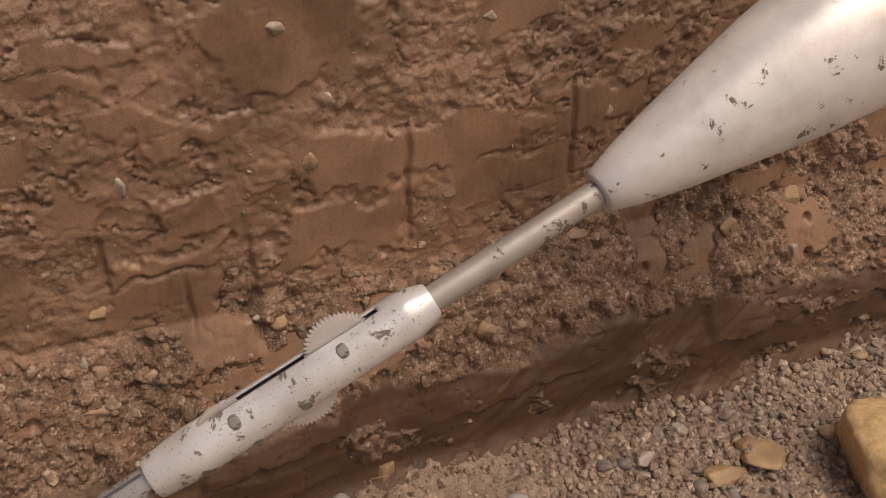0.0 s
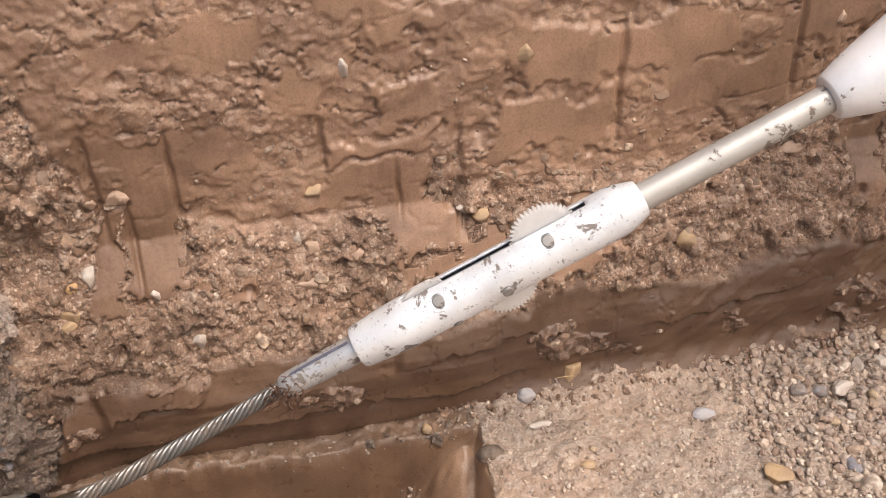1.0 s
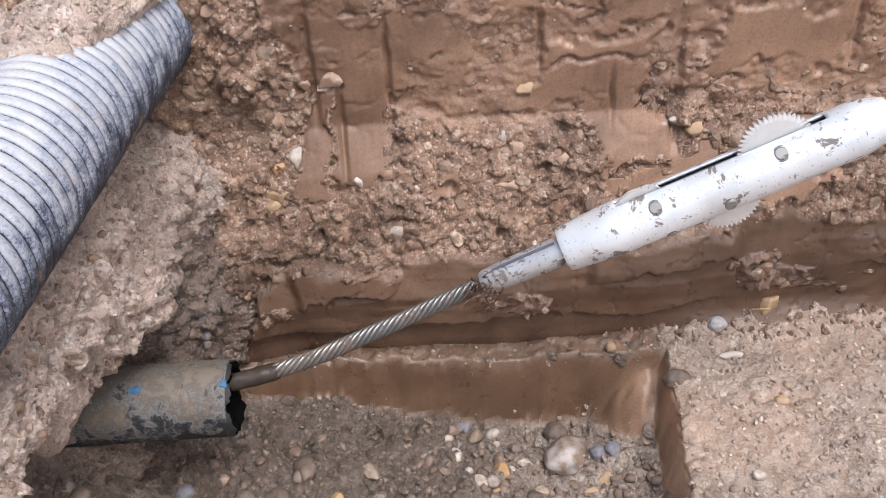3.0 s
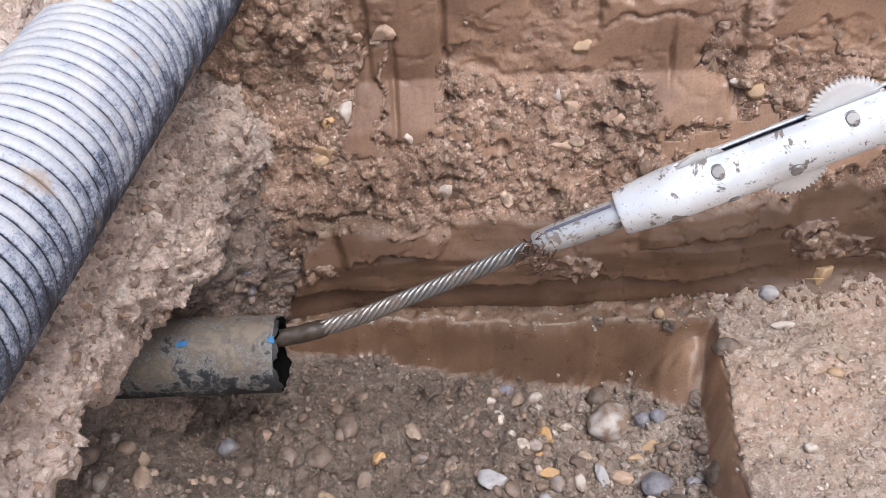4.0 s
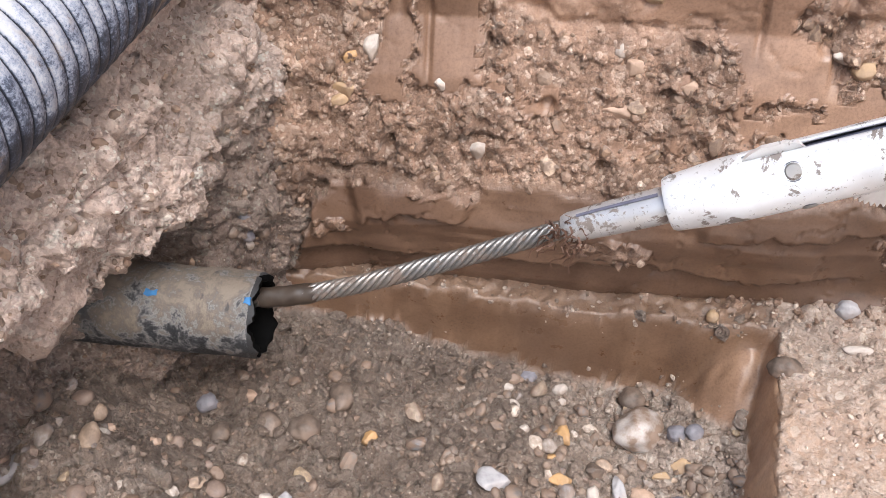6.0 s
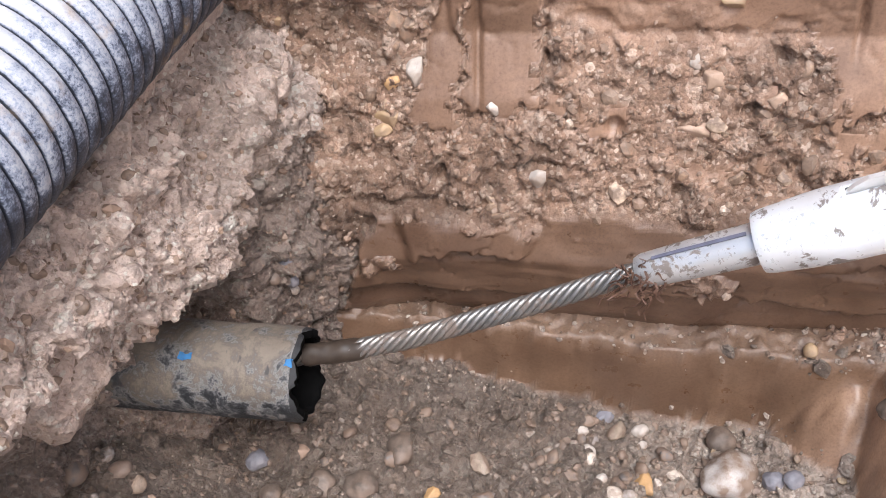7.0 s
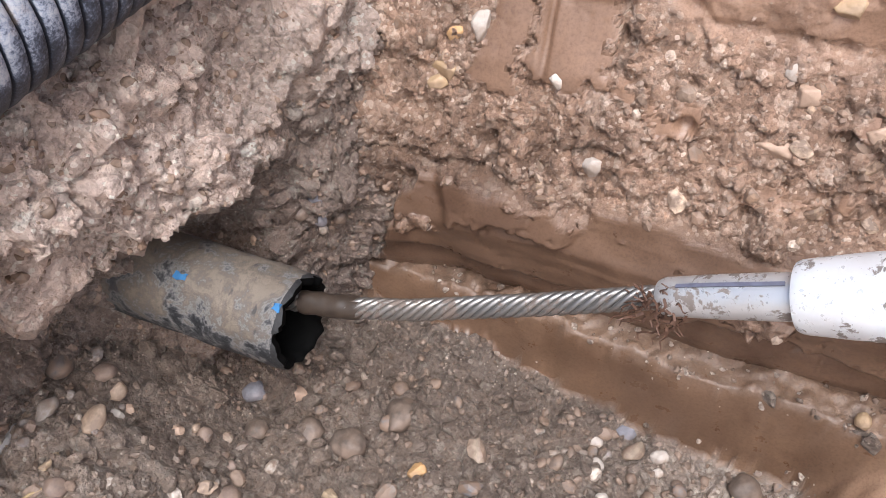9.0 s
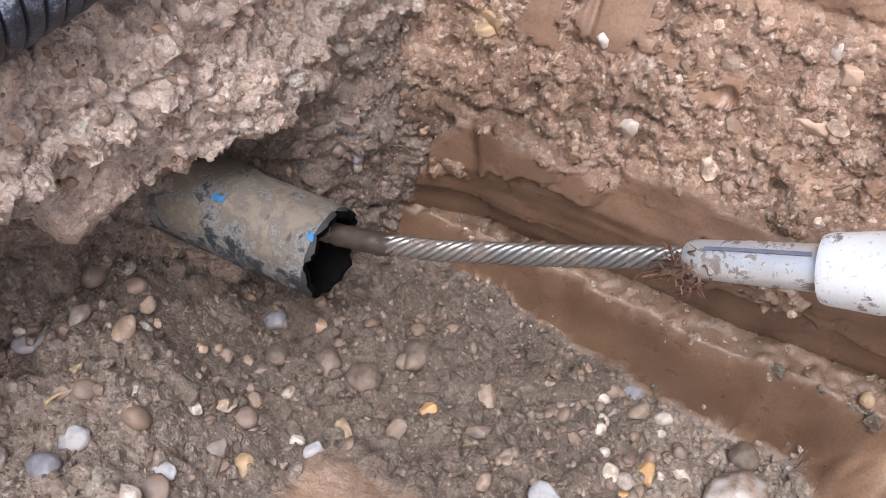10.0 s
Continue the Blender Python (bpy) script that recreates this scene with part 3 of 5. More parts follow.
def floor():
    xs, ys = np.arange(-0.95, 1.95, 0.004), np.arange(0.42, 1.36, 0.004)
    x, y = np.meshgrid(xs, ys)
    wob = 0.010 * fbm(x, y, 0.14, 3, 3)
    right = step(-0.014, 0.016, x + 0.8 * wob + 0.004 * fbm(x, y, 0.03, 3, 4) - 0.232 + 0.11 * (1.09 - y))
    back_edge = np.interp(x, [-1, -0.45, -0.2, 0.1, 0.3], [1.215, 1.207, 1.197, 1.182, 1.165])
    back = step(-0.010, 0.010, y + 0.6 * wob + 0.004 * fbm(x, y, 0.03, 3, 6) - back_edge)
    bench = np.maximum(np.maximum(right, back), 0.0)
    bench = np.maximum(bench, 0.7 * step(0.105, 0.0, np.hypot(x - 0.225, y - 1.175) + 0.012 * fbm(x, y, 0.04, 3, 8)))
    pit = np.interp(x, PIT_X, PIT_Z) + 0.17 * step(-0.42, -0.72, x + 0.9 * (y - 0.88))
    smear = step(0.035, -0.03, y - 0.88 + wob + 0.02 * fbm(x, y, 0.05, 4, 307)) * step(-0.44, -0.38, x) * step(-0.03, -0.07, x)
    pit = pit + 0.018 * smear
    high = 0.128 + 0.012 * fbm(x, y, 0.4, 2, 9) + 0.03 * step(1.16, 1.27, y) * step(0.2, 0.5, x)
    z = pit * (1 - bench) + high * bench
    side = 1 - (2 * bench - 1) ** 4
    rough = np.clip(1 - side, 0, 1) * (1 - 0.36 * smear)
    far = step(0.5, 0.9, x)
    behind = back * (1 - right)
    rub, tone = rubble(x, y, 140)
    flat = step(0.5, 1.0, rough)
    z = z + flat * (0.6 * bench + 1.3 * (1 - bench) + 0.5 * bench * far) * (rub - 0.010) + 0.003 * fbm(x, y, 0.06, 3, 145) + 0.0015 * side * fbm(x, y, 0.02, 3, 147)
    track = right * (1 - 0.6 * far) * (0.45 + 0.55 * step(-0.25, 0.15, fbm(x * 0.6, y, 0.2, 4, 151)))
    stony = step(0.5, 1.0, rough) * np.clip(1 - 0.58 * track - 0.85 * behind, 0, 1)
    # wet pit soil, with shade painted on around and under the pipe
    damp_shade = np.clip(0.22 * right * (1 - side) + (1.0 - 0.75 * right) * (1 - 0.9 * step(0.13, 0.2, x)) * side + 0.9 * behind + (1 - bench) * (0.95 - 0.62 * step(-0.2, 0.1, x) - 0.45 * step(0.93, 0.8, y) * step(-0.15, -0.4, x) + 0.4 * step(0.0, -0.3, x) * step(0.78, 0.92, y) + 0.3 * fbm(x, y, 0.2, 3, 155)) * (1 - 0.12 * smear), 0, 1)
    # the right side stays paler, painting in the sheen of wet clay
    damp_shade = damp_shade * (1 - 0.9 * side * step(0.15, 0.2, x) * step(1.12, 1.06, y))
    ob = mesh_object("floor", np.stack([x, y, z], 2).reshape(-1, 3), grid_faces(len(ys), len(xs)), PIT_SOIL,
                     layers={"stony": stony, "damp_shade": damp_shade, "tone": tone})
    tagged(ob, "gravelly trench floor with a rectangular sunken pit", "floor", kind="structure")
    return xs, ys, z, bench, side, smear, damp_shade, ob


FLOOR_XS, FLOOR_YS, FLOOR_Z, FLOOR_BENCH, FLOOR_SIDE, FLOOR_SMEAR, FLOOR_DAMP_SHADE, floor_ob = floor()


def floor_z(x, y):
    return float(lookup(FLOOR_Z, FLOOR_XS, FLOOR_YS, np.array([x]), np.array([y]))[0])


def wall_y(x, z):
    return float(lookup(WALL_Y, WALL_XS, WALL_ZS, np.array([x]), np.array([z]))[0])


# ---------------------------------------------------------------- the stony bank at the trench's end
LIP_Y, LIP_X = [0.34, 0.6, 0.81, 0.848, 0.884, 0.93, 0.978, 1.02, 1.1, 1.2], [-0.88, -0.80, -0.672, -0.612, -0.565, -0.545, -0.512, -0.496, -0.505, -0.50]


def bank():
    ys = np.arange(0.34, 1.38, 0.0033)
    px = np.array([-0.70, -0.68, -0.655, -0.60, -0.558, -0.548, -0.556, -0.60, -0.70, -0.80, -1.0, -1.5, -2.4])
    pz = np.array([-0.04, 0.10, 0.22, 0.31, 0.38, 0.47, 0.54, 0.597, 0.618, 0.66, 0.72, 0.76, 0.8])
    run = np.concatenate([[0], np.cumsum(np.hypot(np.diff(px), np.diff(pz)))])
    ss = np.concatenate([np.arange(0, 1.15, 0.0033), np.arange(1.15, run[-1], 0.02)])
    s, y = np.meshgrid(ss, ys)
    x, z = np.interp(s, run, px), np.interp(s, run, pz)
    # the face overhangs: its lip draws back away from the back wall, the hollow below it is deep
    lip = np.interp(y, LIP_Y, LIP_X)
    face = step(-0.9, -0.7, x)
    x = x + face * step(0.54, 0.43, z) * (lip - x)
    x = x - face * 0.12 * step(0.405, 0.365, z) * step(1.16, 1.08, y) * step(0.76, 0.9, y)
    x = x + 0.06 * step(1.14, 1.26, y) * step(0.62, 0.5, z)
    x = x + 0.014 * fbm(y, z, 0.2, 3, 201) * face
    z = z + 0.05 * step(-0.70, -0.78, x) * fbm(x, y, 0.2, 3, 205)
    p = np.stack([x, y, z], 2)
    nrm = np.cross(np.gradient(p, axis=1), np.gradient(p, axis=0))
    nrm = nrm / np.maximum(np.linalg.norm(nrm, axis=2, keepdims=True), 1e-9)
    if nrm[len(ys) // 2, 76, 0] < 0:
        nrm = -nrm
    rub, tone = rubble(y + 0.3 * x, s, 210)
    h = 1.45 * rub - 0.015 + 0.022 * fbm(y, s, 0.07, 4, 215) - 0.008 * cracks(y, s, 0.08, 216, 0.07)
    p = p + nrm * h[:, :, None]
    # shade painted under the overhanging lip and in the corner by the wall
    damp_shade = np.clip(0.9 * step(0.43, 0.33, z) + 0.5 * step(1.05, 1.16, y) * step(0.6, 0.4, z) + 0.3 * fbm(y, s, 0.09, 4, 220) - 0.05, 0, 1)
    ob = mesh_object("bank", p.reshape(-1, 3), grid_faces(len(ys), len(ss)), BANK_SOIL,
                     layers={"stony": np.full(s.shape, 1.0) - 0.3 * step(0, 0.4, fbm(y, s, 0.15, 3, 222)), "damp_shade": damp_shade, "tone": tone})
    tagged(ob, "crumbling grey-brown stony earth bank at the trench end", "bank", kind="structure")
    return ss, ys, p, nrm, damp_shade, ob


BANK_SS, BANK_YS, BANK_P, BANK_N, BANK_DAMP_SHADE, bank_ob = bank()


def soil_heap():
    us, ys = np.arange(0, 0.75, 0.0055), np.arange(0.99, 1.42, 0.0055)
    u, y = np.meshgrid(us, ys)
    rim = -0.515 + 0.13 * (y - 1.05) + 0.03 * fbm(u, y, 0.07, 4, 233)
    x = rim - u
    rise = step(1.0, 1.08, y + 0.05 * fbm(x, y, 0.08, 4, 231)) * step(-0.005, 0.03, u)
    x = x - 0.075 * (1 - step(-0.005, 0.03, u))
    z = 0.57 + 0.13 * rise + 0.05 * step(0.1, 0.5, u) + rise * (1.7 * rubble(x, y, 240)[0] + 0.03 * fbm(x, y, 0.1, 4, 241))
    ob = mesh_object("soil_heap", np.stack([x, y, z], 2).reshape(-1, 3), grid_faces(len(ys), len(us)), BANK_SOIL,
                     layers={"stony": np.full(x.shape, 0.8), "damp_shade": 0 * x, "tone": rubble(x, y, 240)[1]})
    return tagged(ob, "pale crumbly soil heaped over the duct", "soil heap", kind="structure")


soil_heap()

# the ground beyond the trench, out to the horizon
edge = mesh_object("ground", [(-60, -60, -0.12), (60, -60, -0.12), (60, 1.3, -0.12), (-60, 1.3, -0.12), (-60, 1.43, 1.66), (60, 1.43, 1.66), (60, 80, 1.75), (-60, 80, 1.75)],
                   [(0, 1, 2, 3), (3, 2, 5, 4), (4, 5, 6, 7)], PIT_SOIL, smooth=False, layers={"stony": np.full(8, 0.8)})
tagged(edge, "bare brown earth round the trench", "ground", kind="structure")


# ---------------------------------------------------------------- stones
def stone_shape(kind, level, seed):
    """One lumpy or angular stone of about unit radius, as arrays."""
    bm = bmesh.new()
    bmesh.ops.create_icosphere(bm, subdivisions=level, radius=1.0)
    rng = random.Random(seed)
    off = Vector((rng.uniform(-50, 50), rng.uniform(-50, 50), rng.uniform(-50, 50)))
    cuts = [Vector((rng.gauss(0, 1), rng.gauss(0, 1), rng.gauss(0, 1))).normalized() for _ in range(9)]
    depth = [rng.uniform(0.5, 0.82) for _ in cuts]
    for v in bm.verts:
        d = v.co.normalized()
        r = 1 + 0.22 * noise.noise(d * 0.9 + off) + 0.10 * noise.noise(d * 2.2 + off)
        if kind == "angular":
            for c, k in zip(cuts, depth):
                a = d.dot(c)
                if a > 0.05:
                    r = min(r, k / a)
            r += 0.05 * noise.noise(d * 4 + off)
        v.co = d * r
    bm.verts.ensure_lookup_table()
    verts = np.array([v.co[:] for v in bm.verts])
    faces = np.array([[v.index for v in f.verts] for f in bm.faces])
    bm.free()
    return verts, faces


SMALL = [stone_shape("angular" if i % 2 else "round", 1, 300 + i) for i in range(10)]
MEDIUM = [stone_shape("angular" if i % 4 else "round", 2, 400 + i) for i in range(14)]

CHIPPED = [stone_shape("angular", 2, 500 + i) for i in range(14)]
CRUMBS = [stone_shape("angular", 1, 540 + i) for i in range(12)]


def random_turns(rng, n):
    q = rng.normal(size=(n, 4))
    q = q / np.linalg.norm(q, axis=1, keepdims=True)
    w, x, y, z = q.T
    return np.stack([np.stack([1 - 2 * (y * y + z * z), 2 * (x * y - w * z), 2 * (x * z + w * y)], 1),
                     np.stack([2 * (x * y + w * z), 1 - 2 * (x * x + z * z), 2 * (y * z - w * x)], 1),
                     np.stack([2 * (x * z - w * y), 2 * (y * z + w * x), 1 - 2 * (x * x + y * y)], 1)], 1)


def scatter(name, places, radii, shapes, rng, mat, label, category, smooth=False, damp_shade=None):
    """All these stones as one mesh of stuff."""
    turns = random_turns(rng, len(places))
    vs, fs, ds, ts, base = [], [], [], [], 0
    tones = rng.uniform(0.2, 0.8, len(places))
    which = rng.integers(0, len(shapes), len(places))
    squash = np.stack([rng.uniform(0.85, 1.25, len(places)), rng.uniform(0.75, 1.05, len(places)), rng.uniform(0.5, 0.85, len(places))], 1)
    for k, (verts, faces) in enumerate(shapes):
        i = np.where(which == k)[0]
        if not len(i):
            continue
        v = verts[None] * squash[i][:, None] * radii[i][:, None, None]
        v = np.einsum("nij,nvj->nvi", turns[i], v) + places[i][:, None]
        f = faces[None] + (np.arange(len(i)) * len(verts))[:, None, None] + base
        vs.append(v.reshape(-1, 3))
        if damp_shade is not None:
            ds.append(np.repeat(damp_shade[i], len(verts)))
            ts.append(np.repeat(tones[i], len(verts)))
        fs.append(f.reshape(-1, 3))
        base += v.shape[0] * v.shape[1]
    layers = None
    if damp_shade is not None:
        layers = {"damp_shade": np.concatenate(ds), "tone": np.concatenate(ts), "stony": np.full(base, 1.0)}
    ob = mesh_object(name, np.concatenate(vs), np.concatenate(fs), mat, smooth=smooth, layers=layers)
    return tagged(ob, label, category, kind="stuff")


def sizes(rng, n, lo, hi, power=2.2):
    return lo + (hi - lo) * rng.random(n) ** power


rng = np.random.default_rng(11)


def floor_points(n, x0, x1, y0, y1, r, slope=0.25):
    x, y = rng.uniform(x0, x1, n), rng.uniform(y0, y1, n)
    side = lookup(FLOOR_SIDE, FLOOR_XS, FLOOR_YS, x, y) + lookup(FLOOR_SMEAR, FLOOR_XS, FLOOR_YS, x, y)
    ok = side < slope
    z = lookup(FLOOR_Z, FLOOR_XS, FLOOR_YS, x, y) + 0.25 * r
    return np.stack([x, y, z], 1)[ok], r[ok]


parcels = [floor_points(4500, -0.8, 0.23, 0.6, 1.2, sizes(rng, 4500, 0.0018, 0.0085, 2.4)),
           floor_points(90, -0.45, 0.25, 1.16, 1.25, sizes(rng, 90, 0.002, 0.008, 2.5))]
scatter("floor_gravel", np.concatenate([p for p, r in parcels]), np.concatenate([r for p, r in parcels]), CRUMBS, rng, WET_GRAVEL,
        "muddy brown gravel scattered over the pit floor", "gravel")
parcels = [floor_points(3600, 0.22, 0.95, 0.7, 1.26, sizes(rng, 3600, 0.0012, 0.0058, 2.8)),
           floor_points(4200, 0.7, 1.9, 0.75, 1.26, sizes(rng, 4200, 0.003, 0.0125, 1.8))]
scatter("bench_gravel", np.concatenate([p for p, r in parcels]), np.concatenate([r for p, r in parcels]), SMALL, rng, DRY_GRAVEL,
        "dry pale gravel and grit on the trodden earth", "gravel")


def wall_points(n, r):
    x, z = rng.uniform(-0.6, 2.1, n), rng.uniform(0.15, 1.1, n)
    keep = lookup(WALL_STONY, WALL_XS, WALL_ZS, x, z) * np.where(z > 0.75, 0.25, 1.0) > rng.random(n)
    y = lookup(WALL_Y, WALL_XS, WALL_ZS, x, z) + 0.25 * r
    return np.stack([x, y, z], 1)[keep], r[keep]


pts, rad = wall_points(9000, sizes(rng, 9000, 0.002, 0.009, 3.0))
scatter("wall_gravel", pts, rad, SMALL, rng, GRAVEL, "small stones bedded in the clay trench wall", "gravel")


def bank_points(n, r):
    s, y = rng.uniform(0.1, 0.95, n), rng.uniform(0.45, 1.3, n)
    p = lookup(BANK_P, BANK_SS[:340], BANK_YS, s, y)
    q = lookup(BANK_N, BANK_SS[:340], BANK_YS, s, y)
    return p - q * (0.25 * r)[:, None], r


pts, rad = bank_points(3600, sizes(rng, 3600, 0.002, 0.009, 3.0))
scatter("bank_gravel", pts, rad, SMALL, rng, GRAVEL, "small stones and crumbs bedded in the earth bank", "gravel")

pts, rad = bank_points(1700, sizes(rng, 1700, 0.004, 0.018, 2.6))
# clods below the lip and in the corner take that painted shade
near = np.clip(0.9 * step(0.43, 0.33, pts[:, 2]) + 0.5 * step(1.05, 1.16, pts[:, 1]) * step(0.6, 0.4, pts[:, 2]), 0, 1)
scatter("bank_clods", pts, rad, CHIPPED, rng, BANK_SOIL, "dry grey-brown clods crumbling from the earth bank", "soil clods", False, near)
pts, rad = wall_points(3200, sizes(rng, 3200, 0.003, 0.013, 2.4))
# wall clods carry the wall's damp and its painted corner shade
near = lookup(WALL_DAMP_SHADE, WALL_XS, WALL_ZS, pts[:, 0], pts[:, 2])
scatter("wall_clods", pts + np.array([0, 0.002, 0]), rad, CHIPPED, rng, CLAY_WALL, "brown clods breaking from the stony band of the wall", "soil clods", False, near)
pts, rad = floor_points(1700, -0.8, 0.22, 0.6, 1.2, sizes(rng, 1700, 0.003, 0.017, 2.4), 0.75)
# pit clods copy the floor's wetness and its painted shade
near = lookup(FLOOR_DAMP_SHADE, FLOOR_XS, FLOOR_YS, pts[:, 0], pts[:, 1])
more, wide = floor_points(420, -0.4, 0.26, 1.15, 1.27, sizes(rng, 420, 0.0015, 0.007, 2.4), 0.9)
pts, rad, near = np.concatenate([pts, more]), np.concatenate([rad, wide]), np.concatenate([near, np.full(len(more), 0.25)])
scatter("pit_clods", pts - np.array([0, 0, 0.003]), rad, CHIPPED, rng, PIT_SOIL, "moist brown clods lying in the pit, shade painted in near the pipe", "soil clods", False, near)

# crumbled clay along the foot of the wall
n_foot = 900
fx, fr = rng.uniform(0.18, 1.9, n_foot), sizes(rng, n_foot, 0.002, 0.010, 2.0)
fy = lookup(WALL_Y, WALL_XS, WALL_ZS, fx, np.full(n_foot, 0.165)) - 0.055 * rng.random(n_foot) ** 1.5 + 0.012
fz = lookup(FLOOR_Z, FLOOR_XS, FLOOR_YS, fx, fy) + 0.2 * fr
scatter("foot_clods", np.stack([fx, fy, fz], 1), fr, CHIPPED, rng, CLAY_WALL, "crumbled moist clay along the foot of the wall", "soil clods", False, rng.uniform(0.1, 0.6, n_foot))

pts, rad = bank_points(13000, sizes(rng, 13000, 0.0014, 0.0075, 2.4))
# crumbs get the painted shade of the hollow and corner as well
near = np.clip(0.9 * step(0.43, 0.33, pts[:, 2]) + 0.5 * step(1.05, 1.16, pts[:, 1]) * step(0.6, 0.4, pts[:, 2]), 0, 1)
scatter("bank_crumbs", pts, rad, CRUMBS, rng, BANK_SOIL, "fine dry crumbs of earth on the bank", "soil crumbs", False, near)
pts, rad = wall_points(13000, sizes(rng, 13000, 0.0014, 0.0065, 2.2))
# wall crumbs follow the same damp and corner shade
near = lookup(WALL_DAMP_SHADE, WALL_XS, WALL_ZS, pts[:, 0], pts[:, 2])
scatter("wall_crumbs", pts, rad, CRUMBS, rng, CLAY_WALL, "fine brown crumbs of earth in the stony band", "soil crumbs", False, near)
pts, rad = floor_points(5000, -0.8, 0.21, 0.6, 1.18, sizes(rng, 5000, 0.0014, 0.0055, 2.2), 0.8)
# crumbs copy the floor's wetness and painted shade too
near = lookup(FLOOR_DAMP_SHADE, FLOOR_XS, FLOOR_YS, pts[:, 0], pts[:, 1])
scatter("pit_crumbs", pts, rad, CRUMBS, rng, PIT_SOIL, "fine moist crumbs of earth in the pit, shade painted in near the pipe", "soil crumbs", False, near)

# stones that can be told apart one by one, as pieces of the floor, the wall and the bank
PIECES = {}
for key, stuff in (("wet", PEBBLES), ("dry", DRY_PEBBLES), ("bedded", BEDDED)):
    PIECES[key] = []
    for k, (v, f) in enumerate(CHIPPED if key == "bedded" else MEDIUM + CHIPPED[:10]):
        ob = mesh_object("pebble", v, f, stuff, smooth=key != "bedded" and k < len(MEDIUM))
        PIECES[key].append(ob.data)
        bpy.data.objects.remove(ob)


def piece(name, place, radius, parent, turn, flat=0.65, kind="wet"):
    ob = new(name, PIECES[kind][rng.integers(0, len(PIECES[kind]))])
    ob.matrix_world = Matrix.Translation(Vector([float(c) for c in place])) @ turn.to_4x4() @ Matrix.Diagonal((radius * rng.uniform(0.9, 1.25), radius * rng.uniform(0.75, 1.0), radius * flat * rng.uniform(0.8, 1.2), 1))
    ob.parent = parent
    return ob


def any_turn(tilt):
    return Euler((rng.normal(0, tilt), rng.normal(0, tilt), rng.uniform(0, 6.28))).to_matrix()


def scatter_pieces():
    spots = [(floor_points(270, -0.2, 0.23, 0.74, 1.18, sizes(rng, 270, 0.005, 0.0145, 1.8)), "wet"),
             (floor_points(90, -0.72, 0.2, 0.66, 1.15, sizes(rng, 90, 0.007, 0.020, 2.0)), "wet"),
             (floor_points(80, -0.12, 0.22, 0.74, 1.16, sizes(rng, 80, 0.005, 0.013, 1.5)), "dry"),
             (floor_points(60, -0.75, -0.3, 0.64, 0.92, sizes(rng, 60, 0.006, 0.017, 1.5)), "dry"),
             (floor_points(45, 0.25, 0.8, 0.8, 1.2, sizes(rng, 45, 0.004, 0.009, 1.6)), "dry"),
             (floor_points(230, 0.80, 1.6, 0.85, 1.23, sizes(rng, 230, 0.008, 0.019, 1.6)), "dry")]
    for (p, r), kind in spots:
        for c, k in zip(p, r):
            piece("pebble", c - np.array([0, 0, 0.12 * k]), k, floor_ob, any_turn(0.35), 0.65, kind)
    p, r = wall_points(1900, sizes(rng, 1900, 0.005, 0.018, 1.9))
    close = (p[:, 0] < 1.0) & (p[:, 2] < 0.66) & ((p[:, 0] > -0.3) | (p[:, 2] > 0.42))
    for c, k in zip(p[close][:295], r[close]):
        piece("stone", c + np.array([0, 0.1 * k, 0]), k, wall_back, (Euler((radians(90), 0, 0)).to_matrix() @ any_turn(0.4)), 0.7, "bedded")
    p, r = bank_points(70, sizes(rng, 70, 0.006, 0.013, 2.0))
    for c, k in zip(p, r):
        piece("stone", c - np.array([0.2 * k, 0, 0.2 * k]), k, bank_ob, any_turn(1.5), 0.8, "wet")


# ---------------------------------------------------------------- named stones lying about
def boulder(name, label, colour, place, radii, turn=(0, 0, 0), kind="round", seed=1):
    v, f = stone_shape(kind, 4, seed)
    v = v + 0.02 * np.array([noise.noise(Vector(p) * 7) for p in v])[:, None] * v
    v = v * np.array(radii)
    ob = mesh_object(name, v, f, STONE[colour])
    ob.matrix_world = pose(*place, *turn)
    return tagged(ob, label, "stone")


def on_floor(name, label, colour, x, y, rx, ry, rz, turn=0, kind="round", seed=1, sunk=0.2):
    z = min(floor_z(x + a * rx * 0.5, y + b * ry * 0.5) for a in (-1, 0, 1) for b in (-1, 0, 1))
    return boulder(name, label, colour, (x, y, z + rz * (1 - sunk)), (rx, ry, rz), (0, 0, turn), kind, seed)


def on_wall(name, label, colour, x, z, rx, rz, depth, turn=0, kind="angular", seed=1):
    return boulder(name, label, colour, (x, wall_y(x, z) + 0.35 * depth, z), (rx, depth, rz), (0, turn, 0), kind, seed)


on_floor("cobble", "large rounded cobble with a whitish worn top", "worn", 0.078, 1.090, 0.0366, 0.0333, 0.0293, 20, seed=11, sunk=0.35)
on_floor("cobble", "rounded brown cobble half buried beside a larger one", "brown", 0.071, 1.155, 0.0195, 0.0195, 0.0163, 40, seed=12, sunk=0.35)
on_floor("flat_stone", "pale blue-grey flat angular stone in the gravel", "grey", -0.130, 0.967, 0.0252, 0.0244, 0.0130, 10, "angular", seed=13, sunk=0.35)
on_floor("ochre_lump", "crumbly ochre yellow lump of soft stone", "ochre", -0.037, 1.067, 0.0171, 0.0195, 0.0138, 30, "angular", seed=14, sunk=0.35)
on_floor("ochre_lump", "crumbly ochre yellow lump of soft stone", "ochre", -0.036, 0.994, 0.0122, 0.0195, 0.0114, 70, "angular", seed=15)
on_floor("ochre_lump", "small crumbly ochre yellow lump", "ochre", -0.049, 1.024, 0.0098, 0.0081, 0.0073, 0, "angular", seed=16)
